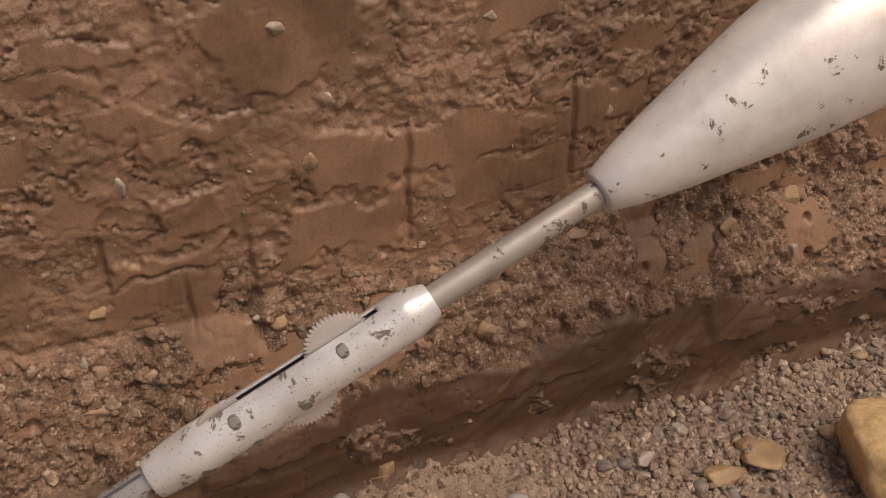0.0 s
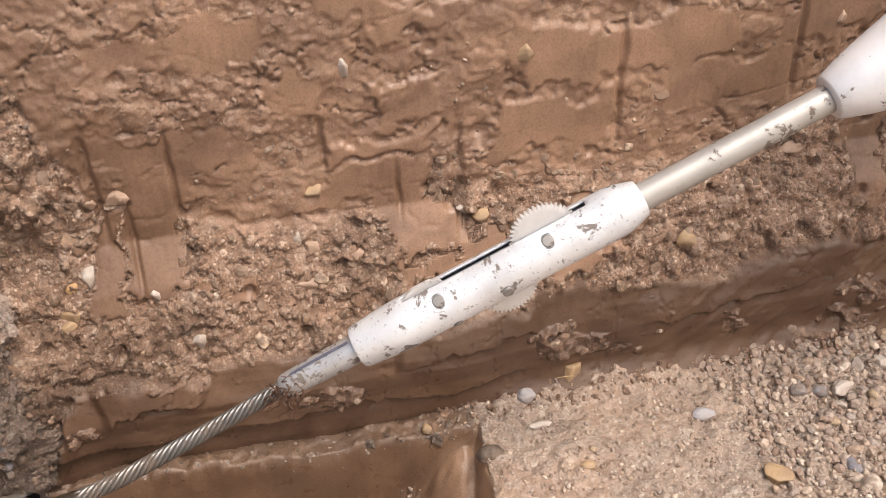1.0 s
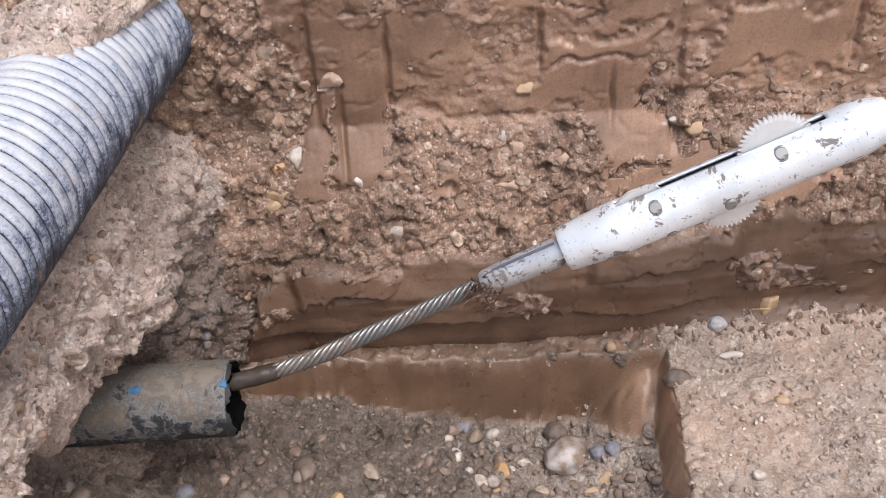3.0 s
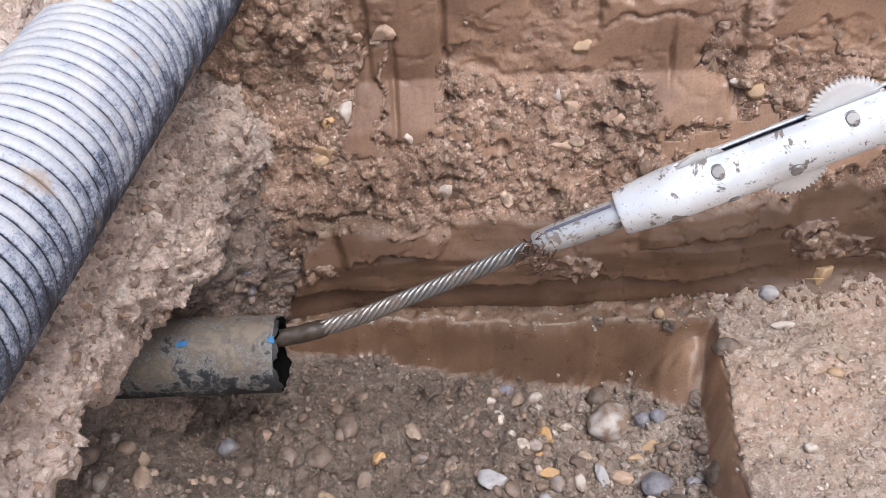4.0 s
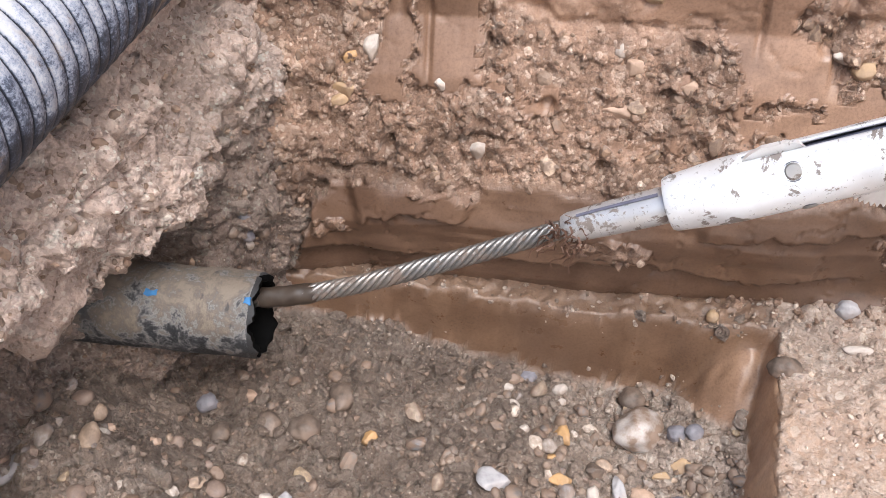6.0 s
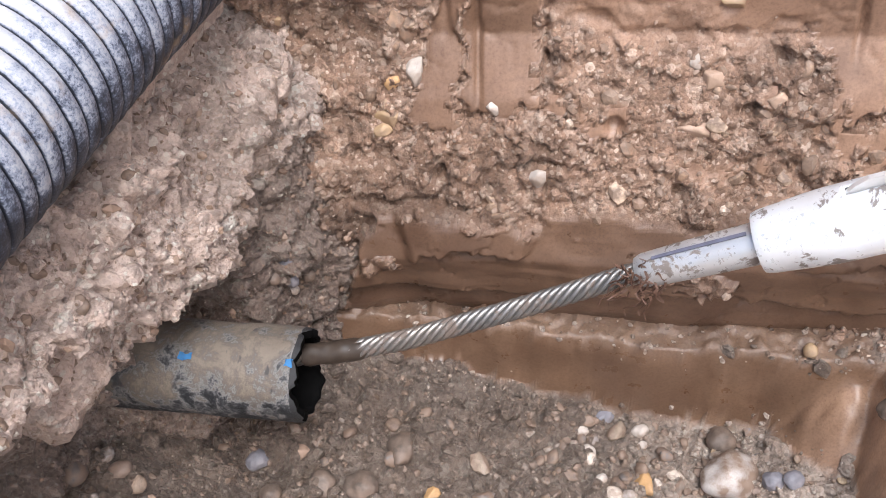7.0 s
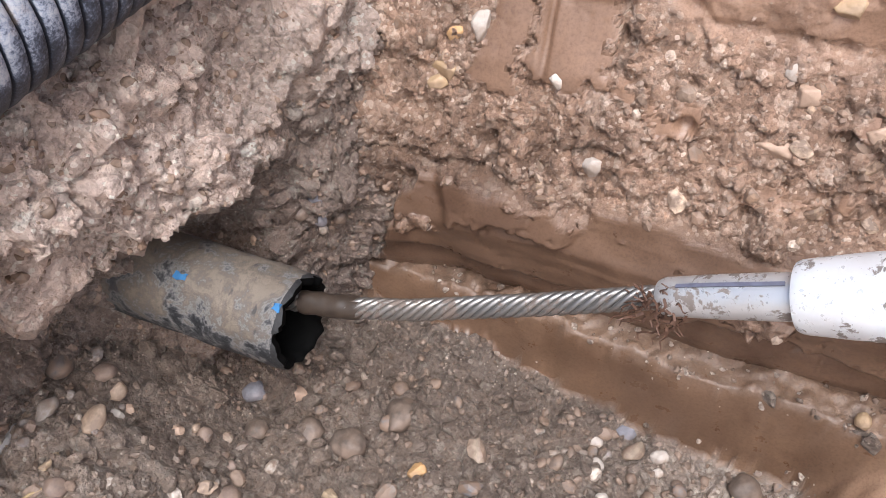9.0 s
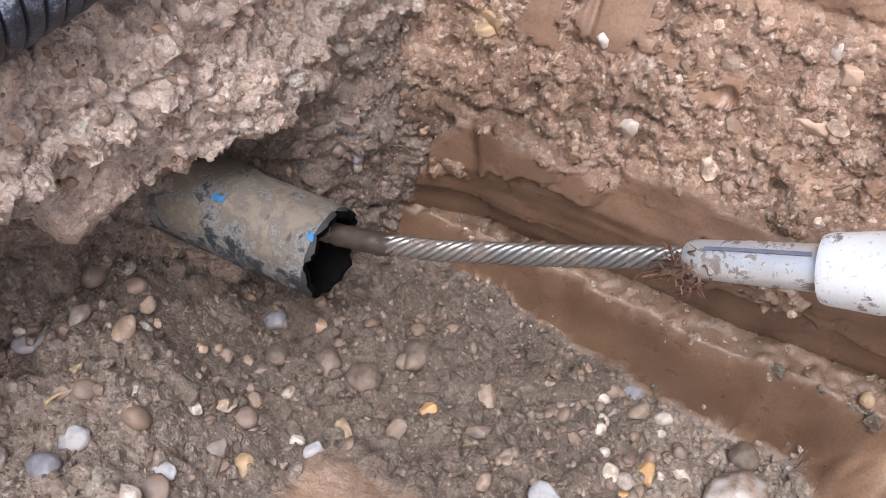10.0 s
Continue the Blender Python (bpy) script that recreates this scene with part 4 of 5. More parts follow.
on_floor("ochre_lump", "small crumbly ochre yellow lump", "ochre", -0.008, 1.048, 0.0081, 0.0081, 0.0073, 40, "angular", seed=61)
on_floor("ochre_lump", "small round yellow lump among gravel", "ochre", -0.310, 0.993, 0.0130, 0.0122, 0.0106, 0, "angular", seed=17, sunk=0.35)
on_floor("oblong_stone", "cream pink oblong stone beneath the pipe", "pink", -0.491, 1.019, 0.0195, 0.0114, 0.0114, -8, "angular", seed=18, sunk=0.0)
on_floor("pebble", "blue-grey rounded pebble by the pit edge", "blue", -0.093, 1.174, 0.0163, 0.0114, 0.0106, 25, seed=19, sunk=0.35)
on_floor("pebble", "white rounded pebble on the gravel", "white", -0.041, 1.156, 0.0122, 0.0098, 0.0089, 15, seed=20)
on_floor("pebble", "white rounded pebble on the gravel", "white", -0.123, 1.137, 0.0089, 0.0089, 0.0081, 0, seed=21)
on_floor("pebble", "white rounded pebble on the gravel", "white", -0.112, 1.106, 0.0098, 0.0098, 0.0081, 0, seed=62)
on_floor("pebble", "small white pebble on the gravel", "white", -0.093, 1.065, 0.0089, 0.0073, 0.0073, 40, seed=22)
on_floor("pebble", "small white pebble on the gravel", "white", -0.038, 1.135, 0.0073, 0.0065, 0.0065, 40, seed=63)
on_floor("pebble", "cream pebble on the gravel", "pink", 0.084, 0.991, 0.0179, 0.0122, 0.0106, -25, seed=23, sunk=0.35)
on_floor("pebble", "pale oval pebble on the gravel", "white", 0.013, 0.977, 0.0098, 0.0154, 0.0098, 0, seed=24)
on_floor("pebble", "dark blue-grey rounded stone in the gravel", "blue", 0.135, 0.964, 0.0260, 0.0228, 0.0163, 0, seed=25, sunk=0.35)
on_floor("flat_stone", "flat yellowish brown stone leaning on gravel", "tan", 0.141, 1.041, 0.0220, 0.0138, 0.0106, 0, "angular", seed=26, sunk=0.35)
on_floor("tan_stone", "small tan crumbly stone in the gravel", "tan", 0.110, 1.023, 0.0154, 0.0106, 0.0089, 10, "angular", seed=64, sunk=0.35)
on_floor("cobble", "muddy brown rounded stone in the gravel", "brown", -0.360, 1.055, 0.0195, 0.0260, 0.0163, 0, seed=27, sunk=0.35)
on_floor("cobble", "muddy brown rounded stone in the gravel", "brown", -0.401, 0.989, 0.0236, 0.0211, 0.0163, 0, seed=28, sunk=0.35)
on_floor("cobble", "dark muddy rounded stone in the gravel", "brown", -0.450, 0.980, 0.0179, 0.0195, 0.0138, 30, seed=65, sunk=0.35)
on_floor("pebble", "dark grey muddy pebble beneath the pipe", "blue", -0.546, 1.002, 0.0154, 0.0138, 0.0114, 30, seed=66, sunk=0.35)
on_floor("pebble", "muddy brown pebble beneath the pipe", "brown", -0.512, 0.956, 0.0146, 0.0146, 0.0114, 60, seed=67, sunk=0.35)
on_floor("pebble", "dark grey rounded pebble in the gravel", "blue", 0.131, 1.082, 0.0146, 0.0146, 0.0122, 0, seed=29, sunk=0.35)
on_floor("pebble", "dark grey rounded pebble in the gravel", "blue", 0.155, 1.079, 0.0138, 0.0122, 0.0106, 30, seed=68, sunk=0.35)
on_floor("pebble", "muddy brown angular stone in the gravel", "brown", 0.013, 1.019, 0.0171, 0.0163, 0.0130, 0, "angular", seed=69, sunk=0.35)
on_floor("oblong_stone", "grey-brown oblong stone lying in the gravel", "grey", 0.051, 0.991, 0.0122, 0.0268, 0.0106, 12, "angular", seed=70)
on_floor("cobble", "large dark brown stone in the gravel", "brown", 0.159, 0.910, 0.0325, 0.0211, 0.0163, -10, "angular", seed=71, sunk=0.35)
on_floor("cobble", "muddy brown rounded stone against the pit side", "brown", 0.217, 0.932, 0.0211, 0.0211, 0.0179, 0, seed=72, sunk=0.35)
on_floor("pebble", "small white pebble on the gravel", "white", 0.171, 0.936, 0.0073, 0.0073, 0.0065, 0, seed=73)
on_floor("pebble", "pale grey pebble in the gravel", "grey", 0.055, 0.916, 0.0146, 0.0114, 0.0098, 0, seed=30, sunk=0.35)
on_floor("pebble", "pale grey pebble in the gravel", "grey", 0.051, 0.942, 0.0130, 0.0106, 0.0098, 25, seed=74, sunk=0.35)
on_floor("pebble", "tan rounded pebble in the gravel", "tan", 0.087, 0.926, 0.0163, 0.0130, 0.0106, 15, seed=75, sunk=0.35)
on_floor("pebble", "white pebble in the gravel", "white", 0.120, 0.936, 0.0098, 0.0098, 0.0089, 0, seed=76)
on_floor("pebble", "grey pebble in the gravel", "grey", -0.047, 0.943, 0.0106, 0.0114, 0.0089, 0, seed=77)
on_floor("pebble", "brown pebble in the gravel", "brown", 0.031, 0.914, 0.0106, 0.0106, 0.0089, 0, seed=78)
on_floor("pebble", "grey pebble in the gravel", "grey", 0.188, 0.945, 0.0130, 0.0106, 0.0089, 0, seed=79, sunk=0.35)
on_floor("pebble", "pale angular stone under the earth bank", "white", -0.612, 0.857, 0.0146, 0.0114, 0.0089, 15, "angular", seed=80, sunk=0.35)
on_floor("pebble", "cream angular stone under the earth bank", "pink", -0.572, 0.893, 0.0130, 0.0081, 0.0073, -15, "angular", seed=81, sunk=0.35)
on_floor("flat_stone", "pale grey flat stone under the earth bank", "grey", -0.676, 0.778, 0.0163, 0.0179, 0.0098, 30, "angular", seed=82, sunk=0.35)
on_floor("pebble", "pale grey rounded pebble below the bank", "grey", -0.688, 0.762, 0.0157, 0.0121, 0.0093, 20, seed=90, sunk=0.35)
on_floor("pebble", "whitish pebble below the bank", "white", -0.674, 0.773, 0.0100, 0.0129, 0.0079, 0, seed=91, sunk=0.35)
on_floor("pebble", "grey rounded pebble below the bank", "grey", -0.560, 0.699, 0.0171, 0.0143, 0.0107, 40, seed=92, sunk=0.35)
on_floor("pebble", "dark blue-grey pebble below the bank", "blue", -0.554, 0.657, 0.0186, 0.0143, 0.0114, 0, seed=93, sunk=0.35)
on_floor("pebble", "tan rounded pebble below the bank", "tan", -0.447, 0.800, 0.0114, 0.0157, 0.0093, 15, seed=94, sunk=0.35)
on_floor("flat_stone", "pale flat stone below the bank", "white", -0.429, 0.870, 0.0186, 0.0100, 0.0071, 30, "angular", seed=95, sunk=0.35)
on_floor("flat_stone", "pale flat stone below the bank", "grey", -0.402, 0.870, 0.0114, 0.0171, 0.0086, -10, "angular", seed=96, sunk=0.35)
on_floor("pebble", "cream angular stone below the bank", "pink", -0.659, 0.723, 0.0114, 0.0079, 0.0064, 0, "angular", seed=97, sunk=0.35)
on_floor("pebble", "cream angular stone below the bank", "pink", -0.614, 0.875, 0.0107, 0.0086, 0.0064, 30, "angular", seed=98, sunk=0.35)
on_floor("pebble", "grey rounded pebble below the bank", "grey", -0.476, 0.724, 0.0143, 0.0107, 0.0086, 0, seed=99, sunk=0.35)
on_floor("cobble", "brown stone on the bench's corner", "brown", 0.258, 1.112, 0.022, 0.017, 0.016, 0, seed=31)
on_floor("tan_stone", "tan angular stone at the foot of the wall", "tan", 0.449, 1.238, 0.025, 0.018, 0.026, 30, "angular", 32)
on_floor("pebble", "smooth grey pebble on the clay ledge", "grey", 0.353, 1.215, 0.017, 0.013, 0.014, 0, seed=33)
on_floor("pebble", "small cream pebble on the ledge", "tan", 0.165, 1.196, 0.009, 0.010, 0.010, 0, seed=34)
on_floor("pebble", "white pebble on trodden earth", "white", 0.327, 0.904, 0.010, 0.009, 0.007, 0, seed=35)
on_floor("pebble", "pale pebble on trodden earth", "white", 0.360, 1.150, 0.020, 0.008, 0.006, 0, seed=36)
on_floor("pebble", "tan pebble on trodden earth", "tan", 0.409, 1.042, 0.012, 0.010, 0.006, -20, seed=37)
on_floor("yellow_stone", "pale yellow flat stone in trodden earth", "tan", 0.706, 0.957, 0.028, 0.03, 0.010, 30, "angular", 38)
on_floor("oval_stone", "flat grey oval stone on trodden earth", "grey", 0.646, 1.107, 0.021, 0.014, 0.008, 0, seed=39)
on_floor("white_stone", "white knobbly stone on trodden earth", "white", 0.920, 1.110, 0.025, 0.02, 0.016, 0, "angular", 40)
on_floor("dark_pebble", "dark oval pebble on trodden earth", "blue", 0.841, 0.943, 0.012, 0.018, 0.009, 0, seed=41)
on_floor("white_stone", "small white stone in the gravel", "white", 1.022, 1.148, 0.014, 0.02, 0.013, 20, "angular", 42)
on_floor("flat_stone", "broad flat ochre-brown stone on the gravel", "tan", 1.130, 1.044, 0.054, 0.050, 0.018, -10, "angular", 43)
on_floor("flat_stone", "long flat ochre-brown stone on the gravel", "tan", 1.028, 1.024, 0.060, 0.032, 0.018, 5, "angular", 44)
on_floor("pebble", "round pink-brown pebble in the gravel", "pink", 1.298, 1.031, 0.02, 0.02, 0.015, 0, seed=45)
on_floor("pebble", "pale round pebble in the gravel", "white", 1.115, 1.182, 0.014, 0.013, 0.012, 0, seed=46)
on_floor("sandstone_block", "large pale yellow sandstone block by the gravel", "sand", 1.325, 0.925, 0.13, 0.115, 0.09, 35, "angular", 47)

for args in (("white", -0.335, 0.476, 0.014, 0.024, 0.014, 20), ("tan", -0.372, 0.424, 0.019, 0.014, 0.013, -30), ("white", -0.243, 0.440, 0.010, 0.011, 0.009, 0),
             ("pink", -0.001, 0.413, 0.030, 0.013, 0.014, 8), ("pink", -0.315, 0.597, 0.015, 0.015, 0.012, 0), ("pink", -0.273, 0.600, 0.026, 0.020, 0.014, -10),
             ("tan", 0.025, 0.560, 0.020, 0.016, 0.015, 0), ("pink", 0.087, 0.455, 0.018, 0.013, 0.011, 20), ("white", -0.189, 0.361, 0.012, 0.016, 0.010, 0),
             ("ochre", -0.365, 0.465, 0.010, 0.015, 0.009, 10), ("white", 0.268, 0.50, 0.014, 0.010, 0.010, 0), ("white", -0.008, 0.485, 0.011, 0.014, 0.010, 0),
             ("white", 0.090, 0.765, 0.012, 0.020, 0.011, 0), ("tan", 0.369, 0.760, 0.018, 0.016, 0.012, -20), ("pink", 0.009, 0.470, 0.014, 0.018, 0.012, 0),
             ("tan", 0.296, 0.486, 0.018, 0.014, 0.012, 0), ("white", 0.333, 0.968, 0.020, 0.012, 0.011, 0), ("pink", 0.908, 0.753, 0.012, 0.018, 0.010, 10),
             ("white", 0.678, 0.948, 0.015, 0.010, 0.009, 0), ("tan", 1.36, 0.497, 0.028, 0.030, 0.020, 20), ("tan", 1.195, 0.480, 0.022, 0.020, 0.016, 0),
             ("pink", 0.871, 0.515, 0.028, 0.016, 0.016, -10), ("white", 1.346, 0.408, 0.018, 0.022, 0.014, 0), ("pink", 0.727, 0.384, 0.022, 0.018, 0.015, 0),
             ("tan", 0.657, 0.397, 0.020, 0.022, 0.016, 0), ("white", 0.407, 0.852, 0.014, 0.010, 0.009, 30), ("pink", 1.60, 0.56, 0.03, 0.02, 0.016, 10),
             ("pink", -0.439, 0.744, 0.0143, 0.0117, 0.0098, 2), ("pink", -0.418, 0.796, 0.0230, 0.0188, 0.0157, 12), ("pink", -0.428, 0.720, 0.0163, 0.0133, 0.0111, -17),
             ("white", -0.363, 0.735, 0.0077, 0.0063, 0.0052, -20), ("pink", -0.266, 0.598, 0.0172, 0.0141, 0.0117, 8), ("tan", -0.379, 0.412, 0.0134, 0.0110, 0.0091, -2),
             ("tan", -0.500, 0.539, 0.0086, 0.0070, 0.0059, -10), ("pink", -0.471, 0.809, 0.0306, 0.0250, 0.0209, -20)):
    colour, wx, wz, a, b, d, tn = args
    words = {"white": "whitish angular stone bedded in the clay wall", "tan": "tan stone bedded in the clay wall",
             "pink": "pinkish cream stone bedded in the clay wall", "ochre": "ochre stone bedded in the clay wall"}[colour]
    on_wall("wall_stone", words, colour, wx, wz, a, b, d, tn, "angular", int(1000 * abs(wx) + 77))


# pebbles fallen into the corner between the bank and the wall
for words, colour, place, radii, seed in (
        ("blue-grey rounded pebble wedged in the corner", "blue", (-0.500, 1.160, 0.284), (0.010, 0.009, 0.012), 101),
        ("brown pebble wedged in the corner", "brown", (-0.517, 1.148, 0.268), (0.010, 0.009, 0.009), 102),
        ("small whitish pebble wedged in the corner", "white", (-0.503, 1.166, 0.226), (0.006, 0.006, 0.008), 103),
        ("dark grey pebble wedged in the corner", "blue", (-0.500, 1.160, 0.250), (0.009, 0.009, 0.009), 104),
        ("grey-brown pebble wedged in the corner", "brown", (-0.484, 1.181, 0.240), (0.010, 0.008, 0.009), 105)):
    boulder("pebble", words, colour, place, radii, (0, 0, 30), "round", seed)


# ---------------------------------------------------------------- turned parts
def lathe(profile, segments, skip=None, closed=True):
    """A surface turned round the x axis from (x, radius) pairs; skip(x, angle) leaves holes."""
    bm = bmesh.new()
    rings = [[bm.verts.new((px, r * math.cos(2 * math.pi * k / segments), r * math.sin(2 * math.pi * k / segments))) for k in range(segments)] for px, r in profile]
    for i in range(len(rings) - 1):
        for k in range(segments):
            if skip and skip((profile[i][0] + profile[i + 1][0]) / 2, 360 * (k + 0.5) / segments):
                continue
            j = (k + 1) % segments
            f = bm.faces.new((rings[i][k], rings[i + 1][k], rings[i + 1][j], rings[i][j]))
            f.smooth = True
    if closed:
        for ring in (rings[0], rings[-1]):
            bm.faces.new(ring)
    bmesh.ops.recalc_face_normals(bm, faces=bm.faces)
    return bm


def sharpen(bm, degrees=35):
    for e in bm.edges:
        if len(e.link_faces) == 2 and e.calc_face_angle(0) > radians(degrees):
            e.smooth = False
    return bm


# ---------------------------------------------------------------- the pipe splitter on its rope
TIP = Vector((-0.062, 1.08, 0.391))
SLOPE = math.atan2(0.196, 0.434)


def cutter_wheel(radius, teeth):
    bm = bmesh.new()
    outline = []
    for k in range(teeth):
        a = 2 * math.pi * k / teeth
        outline += [(radius * 0.90, a), (radius * 0.915, a + 1.2 / teeth), (radius, a + 3.6 / teeth), (radius * 0.985, a + 4.8 / teeth)]
    for side in (-0.0022, 0.0022):
        ring = [bm.verts.new((r * math.cos(a), side, r * math.sin(a))) for r, a in outline]
        inner = [bm.verts.new((radius * 0.8 * math.cos(a), side * 1.5, radius * 0.8 * math.sin(a))) for r, a in outline]
        n = len(ring)
        for i in range(n):
            bm.faces.new((ring[i], ring[(i + 1) % n], inner[(i + 1) % n], inner[i]))
        bm.faces.new(inner)
    bm.verts.ensure_lookup_table()
    n = len(outline)
    for i in range(n):
        bm.faces.new((bm.verts[i], bm.verts[(i + 1) % n], bm.verts[2 * n + (i + 1) % n], bm.verts[2 * n + i]))
    bmesh.ops.recalc_face_normals(bm, faces=bm.faces)
    return bm


def pipe_splitter():
    tool = new("pipe_splitter")
    tool.matrix_world = Matrix.Translation(TIP) @ Matrix.Rotation(-SLOPE, 4, "Y") @ Matrix.Rotation(radians(-5), 4, "X")
    # local frame: x along the tool, -y out of the bolts, z out of the slot
    part("ferrule", sharpen(lathe([(-0.004, 0.0155), (0.0, 0.0175), (0.004, 0.0185), (0.05, 0.0205), (0.1, 0.0215), (0.135, 0.022)], 40)), FERRULE, tool, "pressed steel ferrule with mud smears")
    seam = bmesh.new()
    rows = [[seam.verts.new((px, r * math.cos(radians(a)), r * math.sin(radians(a)))) for a in (104, 109, 114)]
            for px, r in ((0.018, 0.0197), (0.05, 0.0212), (0.085, 0.0219), (0.116, 0.0224))]
    for r0, r1 in zip(rows, rows[1:]):
        for j in range(2):
            seam.faces.new((r0[j], r1[j], r1[j + 1], r0[j + 1]))
    strip = part("seam", seam, SLOT, tool, "dark seam along the ferrule")
    strip.modifiers.new("thickness", "SOLIDIFY").thickness = 0.0012
    stations = [0.122, 0.1225, 0.126, 0.131, 0.15, 0.168, 0.185, 0.19]
    radii = [0.0285, 0.0305, 0.032, 0.0328, 0.0345, 0.0362, 0.0374, 0.0376]
    x = 0.195
    while x < 0.538:
        stations.append(x)
        radii.append(0.0378)
        x += 0.006
    stations += [0.54, 0.548, 0.56, 0.574, 0.582, 0.583]
    radii += [0.0377, 0.0368, 0.034, 0.0295, 0.0265, 0.0225]

    def slot(px, a):
        top = 79 < a < 101 and 0.212 < px < 0.505
        low = 263 < a < 277 and 0.30 < px < 0.43
        return top or low

    sleeve = part("sleeve", sharpen(lathe(list(zip(stations, radii)), 90, slot, False), 40), STEEL, tool, "scuffed shiny steel sleeve with a long slot")
    thick = sleeve.modifiers.new("thickness", "SOLIDIFY")
    thick.thickness, thick.offset = 0.0035, -1
    part("slot_lining", lathe([(0.13, 0.030), (0.57, 0.030)], 32), SLOT, tool, "dark inside of the slot")
    for wx, wz, r, turn in ((0.437, 0.021, 0.052, 5), (0.355, -0.021, 0.050, 40)):
        wheel = part("cutting_wheel", cutter_wheel(r, 46), WHEEL_STEEL, tool, "toothed steel cutting wheel")
        wheel.matrix_basis = pose(wx, 0, wz, 0, turn, 0)
        hub = lathe([(-0.006, 0.010), (0.006, 0.010)], 20)
        ob = part("hub", hub, DARK_STEEL, wheel)
        ob.matrix_basis = pose(0, 0, 0, 0, 0, 90)
    bm = bmesh.new()
    outline = [(0.205, 0.030), (0.222, 0.041), (0.236, 0.046), (0.262, 0.0455), (0.275, 0.040), (0.28, 0.030)]
    a, b = [bm.verts.new((px, -0.003, pz)) for px, pz in outline], [bm.verts.new((px, 0.003, pz)) for px, pz in outline]
    bm.faces.new(a), bm.faces.new(b)
    for i in range(len(a)):
        bm.faces.new((a[i], a[(i + 1) % len(a)], b[(i + 1) % len(a)], b[i]))
    bmesh.ops.recalc_face_normals(bm, faces=bm.faces)
    part("blade", bm, WHEEL_STEEL, tool, "short leading blade packed with clay")
    bolt_head = [(-0.003, 0.0), (-0.003, 0.0072), (-0.0012, 0.0095), (0.0, 0.0100), (0.004, 0.0100)]
    for bx, off, deep in ((0.262, 0.025, 0.0365), (0.437, 0.027, 0.0345), (0.355, -0.012, 0.0340), (0.270, -0.028, 0.028)):
        b = part("bolt", sharpen(lathe(bolt_head, 28)), BOLT_STEEL, tool, "round recessed bolt head")
        lean = math.degrees(math.asin(off / 0.0378))
        b.matrix_basis = Matrix.Rotation(radians(-lean), 4, "X") @ pose(bx, -0.0360, 0, 0, 0, 90)
        ring = [(-0.0008, 0.0100), (-0.0012, 0.0106), (-0.0004, 0.0112), (0.004, 0.0112)]
        r = part("rim", lathe(ring, 28, None, False), DARK_STEEL, b, "dark gap round the bolt head")
    part("rod", sharpen(lathe([(0.57, 0.0205), (0.60, 0.0205), (0.74, 0.0208), (0.89, 0.021)], 40)), ROD_STEEL, tool, "plain steel rod dulled with mud")
    cone = part("expander_cone", sharpen(lathe([(0.872, 0.0225), (0.873, 0.031), (0.876, 0.034), (0.915, 0.047), (0.93, 0.051), (1.0, 0.068), (1.2, 0.108), (1.3, 0.122), (1.36, 0.125), (1.5, 0.125)], 72), 50), CONE_STEEL, tool, "big tapered steel expander cone")
    tagged(tool, "shiny steel pipe splitter with toothed wheels on a wire rope", "pipe splitter")
    return tool


tool = pipe_splitter()

# the wire rope: strands twisted round one another, from the ferrule into the pipe
PIPE_Y, PIPE_Z, PIPE_R = 1.0, 0.272, 0.055


def rope_centre(u):
    """From the ferrule (u = 0) into the pipe (u = 1)."""
    a, b = TIP, Vector((-0.62, 1.0, 0.255))
    c = a.lerp(b, u)
    c.z = np.interp(u, [0, 0.2, 0.45, 0.585, 0.75, 1.0], [a.z, 0.352, 0.308, 0.290, 0.278, 0.262])
    c.y = np.interp(u, [0, 0.45, 0.585, 1.0], [a.y, 1.034, 1.024, 1.0])
    return c


